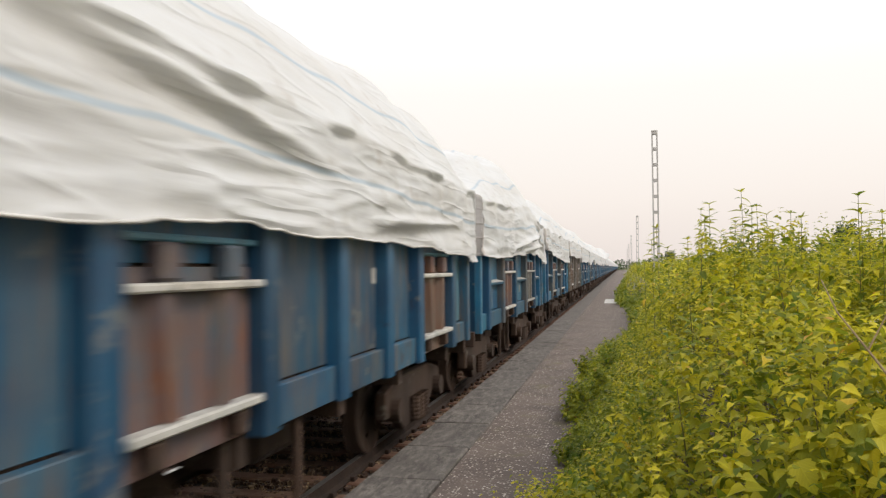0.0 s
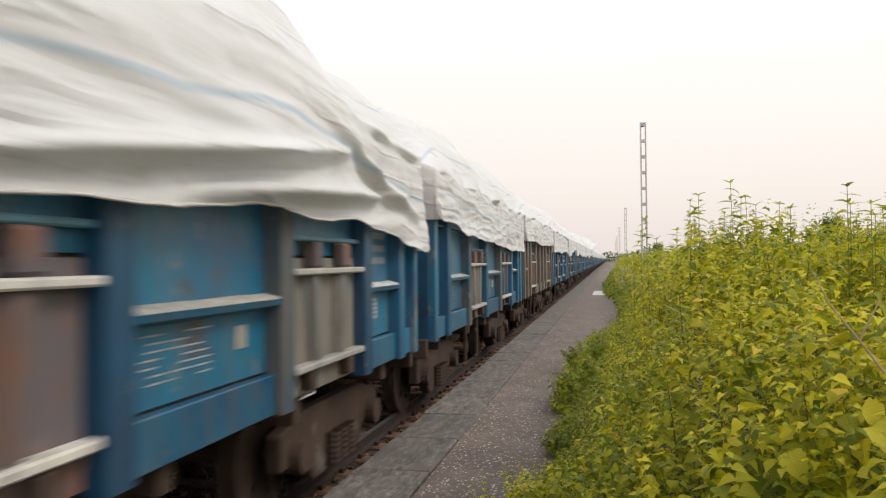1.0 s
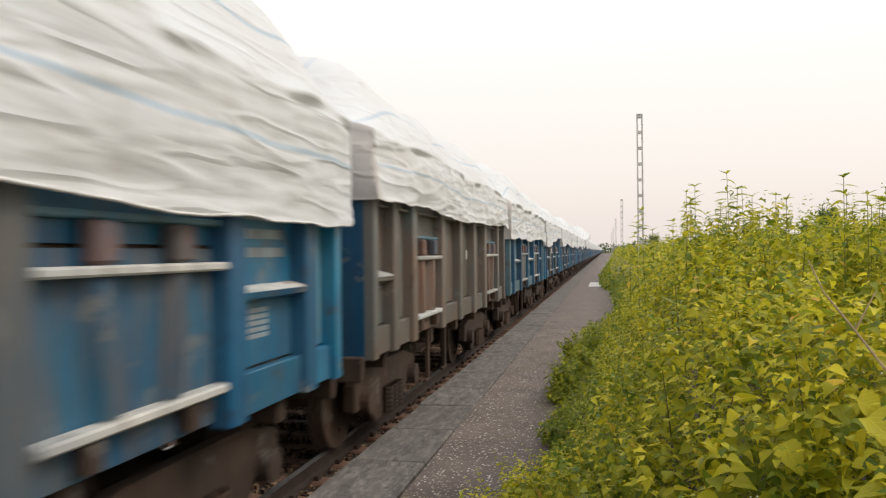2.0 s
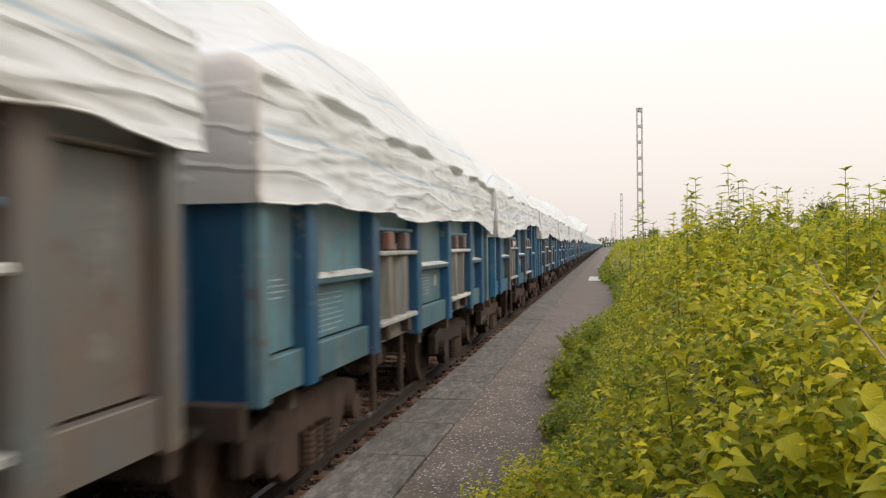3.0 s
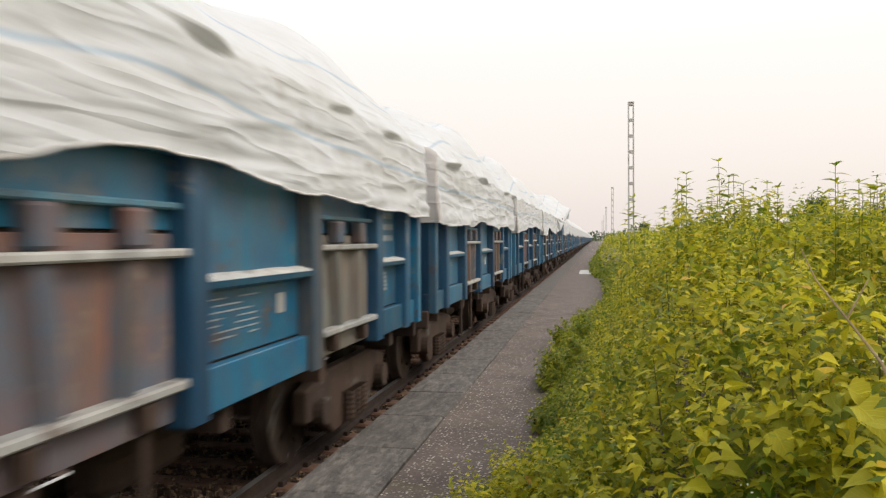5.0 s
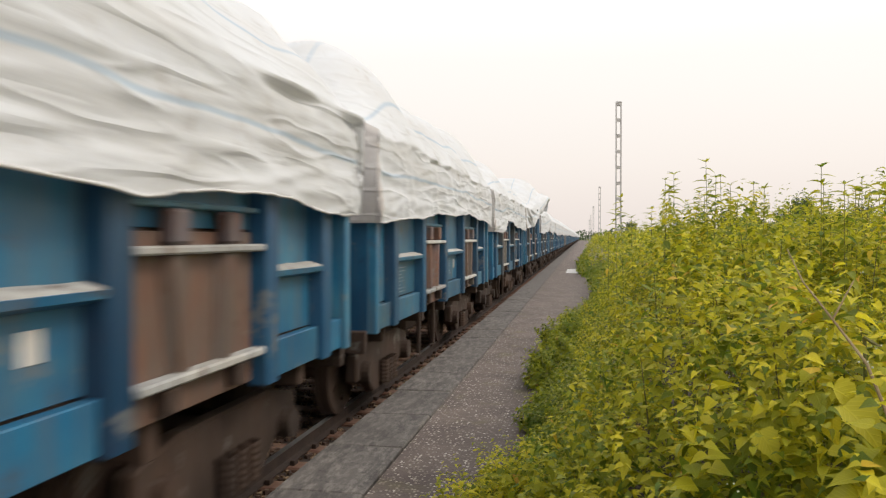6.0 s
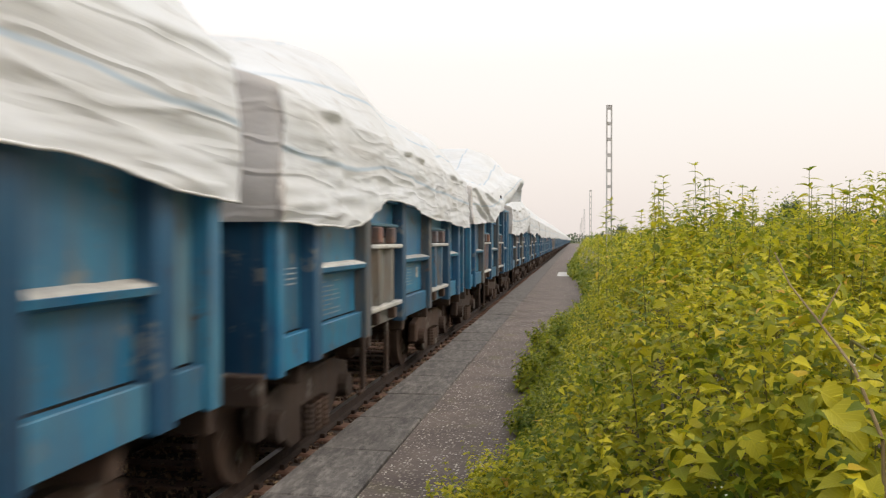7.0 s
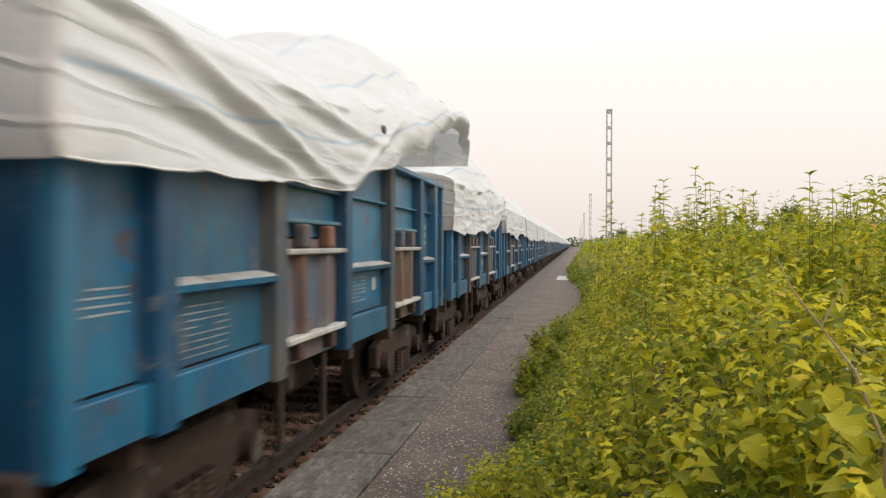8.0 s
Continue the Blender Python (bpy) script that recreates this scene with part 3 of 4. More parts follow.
    if detailed:
        # stencilled wording too worn to read
        rl = random.Random(label)
        for i, (y0, y1, top) in enumerate(((0.28, 0.72, ZMID + 0.02), (1.25, 1.95, ZMID - 0.14), (4.7, 5.45, ZMID - 0.12), (8.42, 9.12, ZMID + 0.54), (8.5, 8.9, ZMID - 0.12))):
            if (i >= 3 and skin is not BLUE) or (i in (1, 2) and ribbed == (0,)):
                continue
            hh = (0.012, 0.010, 0.010, 0.066, 0.03)[i]
            bars = []
            for r in range((4, 8, 7, 3, 5)[i]):
                y, z = y0 + (rl.uniform(0, 0.12) if i < 3 else rl.uniform(0, 0.03)), top - r * hh * (3.6, 4.4, 4.2, 1.9, 1.45)[i]
                while y < y1 - 0.08:
                    wide = rl.uniform(0.12, 0.5) if i < 3 else (0.66 if i == 3 else 0.3)
                    bars.append((P, P + 0.0035, y, min(y + wide, y1), z - hh, z))
                    y += wide + 0.03 + (0.2 if rl.random() < 0.2 else 0)
            part("lettering", boxes(*bars, bevel=0), WHITE, w, "worn white lettering")
        zp = 1.55 if ribbed == (1, 3, 5) else 1.97
        part("data_plate", boxes((P, P + 0.006, 5.76, 5.90, zp, zp + 0.15), bevel=0.002), PLATE, w, "small white data plate")
        part("end_lettering", boxes((0.55, 0.85, -0.0035, 0, ZMID - 0.30, ZMID - 0.2), bevel=0), WHITE, w, "worn white lettering")
    return w


def smooth(a):
    a = min(max(a, 0.0), 1.0)
    return a * a * (3 - 2 * a)


def tarp(seed, label, hems, swells=(0, 0), crest=0.9, ny=130, creases=(), blown=False):
    """A sheet over the load: it hangs over all four sides. hems: heights of its hem at even steps from front to rear; swells: how far wind swells it at even steps."""
    rng = random.Random(seed)
    ox = seed * 13.7
    # across: arc coordinate from the near hem over the top to the far hem
    side, across = 34, 34
    ts = [("n", i / side) for i in range(side)] + [("t", i / across) for i in range(across + 1)] + [("f", 1 - (i + 1) / side) for i in range(side)]
    ends = 12
    ys = [0] * ends + [i / ny for i in range(ny + 1)] + [1] * ends
    y0, y1 = -0.07, LEN + 0.07
    drop = [rng.uniform(-0.035, 0.035) for _ in range(12)]
    verts, uvs = [], []
    for j, q in enumerate(ys):
        y = y0 + (y1 - y0) * q
        down = (ends - j) / ends if j < ends else (max(0, j - ends - ny) / ends)
        u = q * 11
        d = drop[int(u)] * (1 - smooth(u % 1)) + drop[min(int(u) + 1, 11)] * smooth(u % 1)
        g = q * (len(hems) - 1)
        gi = min(int(g), len(hems) - 2)
        hem = hems[gi] + (hems[gi + 1] - hems[gi]) * smooth(g - gi) + d + 0.03 * noise.noise((y * 1.6, ox, 0)) + 0.014 * noise.noise((y * 5, ox, 9))
        near_end = min(y - y0, y1 - y)
        # a sheet that the wind has torn loose keeps its far side and rear drape over the top rail
        far_hem = hem if not blown else min(hem, 3.3)
        g = q * (len(swells) - 1)
        gi = min(int(g), len(swells) - 2)
        swell = swells[gi] + (swells[gi + 1] - swells[gi]) * smooth(g - gi)
        heap = (crest + 0.30 * noise.noise((y * 0.45, ox, 4))) * smooth(0.3 + min((y - y0) / 2.2, (y1 - y) / 1.3)) + 0.05 * noise.noise((y * 1.9, ox, 5)) + 0.3 * swell
        shoulder = 3.27 + 0.07 * noise.noise((y * 0.9, ox, 2)) + swell * 0.8
        for kind, a in ts:
            if kind == "t":
                x = 1.63 - 3.26 * a
                arch = (1 - abs(x / 1.63) ** 3.1)
                z = shoulder + heap * arch
                arc = 1.0 + a * 3.4
                lip = noise.noise((y * 0.8, a * 2.3, ox + 3))
                z += 0.05 * noise.noise((x * 1.6, y * 1.1, ox)) + 0.07 * max(0.0, lip) * math.sin(a * 40) * (1 if a < 0.25 else 0.5)
            else:
                sgn = 1 if kind == "n" else -1
                low = hem if kind == "n" else far_hem
                z = low + (shoulder - low) * a
                x = 1.635 + 0.05 * (1 - a) + swell * 0.4 * math.sin(math.pi * min(a * 0.75 + 0.2, 1))
                fold = noise.noise((y * 0.55, z * 3.1, ox)) * 0.04 + (0.5 - abs(noise.noise((y * 0.8, z * 6.0, ox + 5)))) * 0.045 - 0.02 + noise.noise((y * 3.5, z * 2.2, ox + 8)) * 0.03 + 0.035 * abs(math.sin(math.pi * (y / 1.65 + 0.1 * math.sin(ox))))
                ridge = max(0.0, 0.16 - abs(noise.noise((y * 0.5 + z * 0.9, z * 5.5 - y * 0.5, ox + 50)))) * 0.22 + max(0.0, 0.1 - abs(noise.noise((y * 1.1 - z, z * 11 + y * 0.7, ox + 60)))) * 0.16
                fold += (0.25 if blown else 0.6) * ridge * (0.6 + 0.8 * max(0, noise.noise((y * 0.6, z, ox + 70))))
                pocket = max(0.0, noise.noise((y * 1.25, 0.0, ox + 20)) - 0.05)
                near_top = math.exp(-((a - 0.96) / 0.03) ** 2) - 0.5 * math.exp(-((a - 0.89) / 0.045) ** 2)
                x += fold * (0.55 + 0.45 * (1 - a)) + pocket * near_top * 0.17
                for ya, za, yb, zb, amp in creases:
                    vy, vz = yb - ya, zb - za
                    f = ((y - ya) * vy + (z - za) * vz) / (vy * vy + vz * vz)
                    off = ((y - ya) * vz - (z - za) * vy) / math.hypot(vy, vz)
                    if -0.1 < f < 1.1:
                        x += amp * (math.exp(-(off / 0.05) ** 2) - 0.9 * math.exp(-((off - 0.11) / 0.075) ** 2)) * math.sin(math.pi * (f + 0.1) / 1.2)
                x = max(x, 1.618 if z < ZTOP else 1.4)
                x *= sgn
                arc = a * 1.0
            if down:
                end_hem = 3.42 if blown and q else hem
                z = end_hem + (z - end_hem) * (1 - down) if z > end_hem else z
                yy = y + (0.05 if q else -0.05) * (noise.noise((x * 1.3, z * 1.5, ox + 30)) + math.sin(math.pi * min(1, down)) * 0.6)
                x *= 1 - 0.02 * down
            else:
                yy = y + 0.03 * noise.noise((x, z * 2, ox + 40 + y * 0.3))
            verts.append((x, yy, z))
            uvs.append((-5 if down and not q else y + 0.1, arc))
    m, faces = len(ts), []
    for j in range(len(ys) - 1):
        for i in range(m - 1):
            k = j * m + i
            faces.append((k, k + 1, k + m + 1, k + m))
    me = mesh_from("tarpaulin", verts, faces, TARP, True)
    layer = me.uv_layers.new(name="UVMap")
    loops = np.empty(len(me.loops), int)
    me.loops.foreach_get("vertex_index", loops)
    layer.data.foreach_set("uv", np.array(uvs, float)[loops].ravel())
    ob = tagged(new("tarpaulin", me), label, "tarpaulin", "sheets over the wagons")
    # rolled hem with a cord in it along the near side
    bm = bmesh.new()
    rings = []
    for j in range(ends, ends + ny + 1):
        c = Vector(verts[j * m])
        rings.append([bm.verts.new(c + Vector((0.008 * math.cos(g * 1.571), 0, 0.010 * math.sin(g * 1.571)))) for g in range(4)])
    for lo, hi in zip(rings, rings[1:]):
        for g in range(4):
            bm.faces.new((lo[g], lo[(g + 1) % 4], hi[(g + 1) % 4], hi[g]))
    part("hem", bm, TARP_HEM, ob, "rolled white hem of the sheet", True)
    return ob


# front of wagon k at t seconds
def front_y(k, t):
    return FRONT_AT_7 + PITCH * k - SPEED * (t - 7.0)


# hem heights of the sheets that pass close by, from front to rear
HEMS = {
    -10: (2.3, 2.35, 2.4, 2.35, 2.3), -9: (2.3, 2.36, 2.34, 2.36, 2.3, 2.2), -8: (2.3, 2.32, 2.36, 2.43, 2.45, 2.2), -7: (2.66, 2.5, 2.41, 2.37, 2.33, 2.3),
    -6: (2.6, 2.62, 2.58, 2.6, 2.62, 2.6), -5: (2.38, 2.44, 2.42, 2.48, 2.5, 2.3), -4: (2.24, 2.28, 2.5, 2.52, 2.68, 2.72, 2.53), -3: (2.32, 2.35, 2.55, 2.45, 2.42, 2.35),
    -2: (2.32, 2.3, 2.38, 2.34, 2.36, 2.3), -1: (2.3, 2.36, 2.46, 2.53, 2.45, 2.33), 0: (2.24, 2.22, 2.58, 2.48, 2.42, 2.4, 2.34), 1: (2.46, 2.5, 2.54, 2.58, 2.88, 3.2, 3.6, 3.85, 3.75),
    2: (2.3, 2.3, 2.35, 2.45, 2.8, 2.9),
}
# how far the wind swells some sheets, from front to rear
SWELLS = {1: (0, 0, 0.0, 0.1, 0.36, 0.76, 1.15, 1.22, 0.9), -8: (0, 0, 0.05, 0.15, 0.3, 0.42, 0.38, 0.08, 0.05, 0.05), 2: (0, 0, 0.1, 0.3, 0.35, 0.2), -6: (0, 0.1, 0, 0.1, 0)}
# long slanting folds: y, z of one end, of the other, and their depth
CREASES = {
    1: ((0.4, 3.3, 3.9, 2.58, 0.06), (2.4, 3.3, 5.2, 3.1, 0.05), (4.0, 2.62, 5.6, 3.5, 0.06), (0.2, 2.95, 3.0, 2.6, 0.04), (0.8, 2.9, 2.6, 2.66, 0.03)),
    -8: ((3.0, 2.45, 7.0, 2.95, 0.12), (5.0, 2.5, 9.0, 2.75, 0.10), (6.5, 3.2, 9.6, 2.6, 0.08)),
    -9: ((1.0, 3.2, 4.0, 2.9, 0.06), (5.0, 2.5, 8.8, 2.7, 0.07)),
}
TRAIN = []


def build_train():
    n1, n2, n3 = "weathered bright blue open freight wagon with rust-stained doors", "chalky teal open freight wagon with grey-brown doors", "rusty grey-brown open freight wagon with worn doors"
    hl = (BAYS, (2, 4), (1, 3, 5))
    old = (OLD_BAYS, (2, 6), (0,))
    # second entry: end walls, with their shade painted as a darker blue
    kinds = {
        "blue_rust": (BLUE, SHADED_BLUE, (FLAP, RUST), n1, *hl),
        "blue_grey": (BLUE, SHADED_BLUE, (GREY, OLDBLUE), "weathered bright blue open freight wagon with grey and grimy blue doors", *hl),
        "blue_teal": (BLUE, SHADED_BLUE, (FLAP, GREY), "weathered bright blue open freight wagon with teal and grey doors", *hl),
        "faded_rust": (BLUE2, SHADED_BLUE, (FLAP, RUST), "faded blue open freight wagon with rusty doors", *hl),
        "teal": (TEAL, SHADED_BLUE, (GREY, GREY), n2, *hl),
        "old_blue": (OLDBLUE, SHADED_BLUE, (FLAP, RUST), "weathered blue open freight wagon with many narrow panels and rusty doors", *old),
        "brown": (BROWN, SHADED_BLUE, (RUST, RUST), n3, *old),
    }
    order = {-10: "blue_grey", -9: "old_blue", -8: "blue_teal", -7: "blue_grey", -6: "brown", -5: "teal", -4: "blue_grey", -3: "blue_teal", -2: "faded_rust", -1: "faded_rust", 0: "blue_grey", 1: "blue_rust", 2: "blue_teal", 3: "blue_grey", 4: "faded_rust", 5: "teal"}
    rng = random.Random(11)
    names = list(kinds)
    first = {}
    tl = "white woven plastic tarpaulin with pale blue lines over a wagon load"
    far_tarps = []
    for k in range(-10, 48):
        kd = order.get(k) or rng.choice(names)
        at = pose(TRACK_X, front_y(k, 0), RAIL_Z)
        near = k <= 9
        if (kd, near) in first:
            w = copy_thing(first[kd, near], at)
        else:
            w = first[kd, near] = wagon(*kinds[kd], detailed=near)
            w.matrix_basis = at
        if k == -4:
            # a tied sack left on the ledge over a door
            bm = bmesh.new()
            bmesh.ops.create_icosphere(bm, subdivisions=3, radius=1)
            for v in bm.verts:
                f = 1 + 0.18 * noise.noise(v.co * 2.2)
                v.co = (1.555 + v.co.x * 0.055 * f, 3.55 + v.co.y * 0.27 * f, 2.13 + v.co.z * 0.085 * f)
            part("sack", bm, PLATE, w, "dusty white sack lying on the door ledge", True)
        if k in HEMS:
            lab = {1: "white plastic tarpaulin blown up off the rear of its wagon", -8: "white plastic tarpaulin swollen by the wind at its rear", 2: "white plastic tarpaulin partly lifted by the wind"}.get(k, tl)
            c = tarp(k + 50, lab, HEMS[k], SWELLS.get(k, (0, 0)), {1: 0.5, -6: 0.9, -8: 1.0, -9: 1.25, -7: 1.18, -1: 1.2, -5: 1.15, -3: 0.85}.get(k, 0.92 + 0.2 * rng.random()), creases=CREASES.get(k, ()), blown=k == 1)
            if k == 1:
                near_v = min(c.data.vertices, key=lambda v: (v.co - Vector((1.75, 5.0, 3.3))).length).co
                bm = bmesh.new()
                bmesh.ops.create_icosphere(bm, subdivisions=2, radius=0.05)
                for v in bm.verts:
                    v.co = v.co * (1 + 0.3 * noise.noise(v.co * 30)) + near_v
                part("knot", bm, MARK, c, "dark knotted cord")
        elif len(far_tarps) < 7:
            c = tarp(k + 50, tl, [rng.uniform(2.25, 2.5) for _ in range(6)], (0, 0), 0.9, 60 if k < 7 else 30)
            far_tarps.append(c)
        else:
            c = copy_thing(rng.choice(far_tarps[4:]), pose(0, 0, 0))
        c.matrix_basis = at
        TRAIN.append((k, w, c))


# ---- masts ----
def masts():
    base = thing("mast", "galvanised steel lattice mast for overhead line, without wires", "mast", "masts beside the track")
    h, w, d = 8.25, 0.105, 0.09
    for s in (-1, 1):
        part("mast_leg", boxes((s * w - 0.025, s * w + 0.025, -d, d, -0.6, h), bevel=0.004), GALV, base)
    for j in range(12):
        z = 0.4 + j * 0.7
        part("batten_plate", boxes((-w + 0.03, w - 0.03, -d - 0.008, -d, z, z + 0.13), (-w + 0.03, w - 0.03, d, d + 0.008, z, z + 0.13), bevel=0), GALV, base)
    part("cap_plate", boxes((-w - 0.03, w + 0.03, -d, d, h, h + 0.03), bevel=0.004), GALV, base)
    part("footing", boxes((-0.45, 0.45, -0.45, 0.45, -0.75, 0.12), bevel=0.03), CHALK, base, "concrete footing")
    base.matrix_basis = pose(MAST_X, 35.4, -0.5, 0, 0, 4)
    for j, dx in ((1, 0.4), (2, 0.5), (3, 0.6), (4, 0.7)):
        copy_thing(base, pose(MAST_X + dx, 35.4 + 58.7 * j, -0.5, 0, 0.3 * (j % 2), 4))


MAST_X = 1.62


# ---- the thicket ----
def leaf_template(kind):
    """A pointed leaf, 1 long along y, folded along its midrib and drooping, with a toothed outline."""
    if kind == "large":
        half = [(0.0, 0.10), (0.03, 0.30), (0.10, 0.42), (0.16, 0.38), (0.26, 0.47), (0.33, 0.40), (0.45, 0.43), (0.52, 0.33), (0.64, 0.31), (0.70, 0.22), (0.82, 0.17), (1.0, 0.0)]
    elif kind == "broad":
        half = [(0.0, 0.04), (0.05, 0.25), (0.14, 0.36), (0.21, 0.345), (0.33, 0.36), (0.40, 0.31), (0.54, 0.275), (0.61, 0.21), (0.78, 0.11), (1.0, 0.0)]
    else:
        half = [(0.0, 0.03), (0.10, 0.26), (0.30, 0.32), (0.58, 0.22), (0.80, 0.09), (1.0, 0.0)]
    if kind == "lance":
        half = [(0.0, 0.02), (0.15, 0.12), (0.4, 0.16), (0.65, 0.11), (0.85, 0.045), (1.0, 0.0)]
    vs, fs = [], []
    for y, x in half:
        droop = -0.32 * y * y
        vs += [(-x, y, droop + 0.4 * x), (0, y, droop), (x, y, droop + 0.4 * x)]
    for i in range(len(half) - 1):
        a = 3 * i
        fs += [(a, a + 1, a + 4, a + 3), (a + 1, a + 2, a + 5, a + 4)]
    return np.array(vs), np.array(fs)


def leaf_mesh(name, places, sizes, normals, dirs, kind, material, rng):
    """Leaves at the places, each pointing along its dir with its face to its normal."""
    tv, tf = leaf_template(kind)
    n = len(places)
    yx = dirs / (np.linalg.norm(dirs, axis=1, keepdims=True) + 1e-9)
    nz = normals - yx * (normals * yx).sum(1, keepdims=True)
    nz /= np.linalg.norm(nz, axis=1, keepdims=True) + 1e-9
    xx = np.cross(yx, nz)
    wide = rng.uniform(0.75, 1.25, n)
    curl = rng.uniform(0.2, 1.7, n)
    vs = (tv[None, :, 0, None] * wide[:, None, None] * xx[:, None] + tv[None, :, 1, None] * yx[:, None] + (tv[None, :, 2] * curl[:, None])[..., None] * nz[:, None]) * sizes[:, None, None] + places[:, None]
    fs = (tf[None] + len(tv) * np.arange(n)[:, None, None]).reshape(-1, 4)
    me = bpy.data.meshes.new(name)
    me.vertices.add(n * len(tv))
    me.vertices.foreach_set("co", vs.astype(np.float32).ravel())
    me.loops.add(len(fs) * 4)
    me.loops.foreach_set("vertex_index", fs.astype(np.int32).ravel())
    me.polygons.add(len(fs))
    me.polygons.foreach_set("loop_start", np.arange(0, len(fs) * 4, 4, dtype=np.int32))
    me.polygons.foreach_set("use_smooth", np.ones(len(fs), bool))
    me.materials.append(material)
    me.update(calc_edges=True)
    layer = me.uv_layers.new(name="UVMap")
    layer.data.foreach_set("uv", np.tile(tv[:, :2][tf].reshape(-1, 2), (n, 1)).astype(np.float32).ravel())
    return me


def sprigs(foot, axis, length, leaf, rng):
    """Opposite leaves in crossed pairs along each sprig: places, sizes, normals, dirs, and the sprig that each belongs to."""
    n = len(foot)
    axis = axis / np.linalg.norm(axis, axis=1, keepdims=True)
    side = np.cross(axis, rng.normal(0, 1, (n, 3)))
    side /= np.linalg.norm(side, axis=1, keepdims=True)
    other = np.cross(axis, side)
    P, S, N, D, O = [], [], [], [], []
    for i, f in enumerate((0.15, 0.42, 0.66, 0.84, 0.97)):
        a = i * 1.57 + rng.uniform(-0.35, 0.35, n)
        for sg in (1, -1):
            d = sg * (np.cos(a)[:, None] * side + np.sin(a)[:, None] * other)
            out = d + axis * (0.1 + 0.45 * f) + rng.normal(0, 0.25, (n, 3))
            out[:, 2] = 0.55 * out[:, 2] - rng.uniform(0.0, 0.5, n)
            P.append(foot + axis * (length * f)[:, None])
            S.append(leaf * (1.15 - 0.75 * f) * rng.uniform(0.75, 1.2, n))
            N.append(0.45 * axis + np.array([0, -0.12, 0.9]) + rng.normal(0, 0.32, (n, 3)))
            D.append(out)
            O.append(np.arange(n))
    return np.concatenate(P), np.concatenate(S), np.concatenate(N), np.concatenate(D), np.concatenate(O)


# left edge of the thicket along y, and its height
def thicket_edge(y):
    return np.interp(y, [0.5, 1.2, 2.4, 3.2, 4.6, 5.6, 7.0, 9.0, 13.5, 16.5, 25, 33, 38, 60, 120], [0.5, 0.25, -0.2, -0.72, -0.66, -0.36, -0.28, -0.48, -0.42, 0.2, 0.5, 0.35, -0.1, -0.05, 0.3])


def thicket_height(x, y):
    d = x - thicket_edge(y) - 0.10 * np.sin(2.3 * y + 1) - 0.07 * np.sin(5.9 * y)
    top = np.interp(y, [0.5, 1.2, 2.2, 3.4, 4.6, 6, 12, 40, 120], [0.82, 1.05, 1.38, 1.68, 1.80, 1.78, 1.78, 1.85, 1.95])
    top = top + 0.08 * np.sin(x * 2.1 + y * 0.7) + 0.06 * np.sin(x * 0.9 - y * 1.9 + 1) + 0.05 * np.sin(5.1 * x + 3.7 * y) + 0.10 * np.sin(12.5 * x + 4.1 * y) * np.sin(9.7 * y - 3.3 * x) * np.clip((9 - y) / 4, 0, 1)
    top = top + 0.2 * np.exp(-(((x - 0.82) / 0.4) ** 2) - ((y - 5.1) / 0.7) ** 2) + 0.14 * np.exp(-(((x - 1.7) / 0.3) ** 2) - ((y - 4.7) / 0.5) ** 2)
    wall = np.interp(y, [0.5, 1.2, 2.5, 3.5, 6, 9, 14, 18, 30, 38, 60], [0.1, -0.05, -0.25, -0.4, -0.2, -0.1, 0.05, 0.3, 0.5, 0.0, 0.0])
    f = np.clip((x - wall) / np.interp(y, [1, 3, 5], [0.7, 1.2, 0.95]), 0, 1)
    low = 0.55 * (1 - np.exp(-np.maximum(d, 0) / 0.22)) + 0.10 * np.sin(3 * x + 2.3 * y)
    return np.where(d > 0, np.maximum(0.06, low + (top - 0.55) * f * f * (3 - 2 * f)), 0.0)


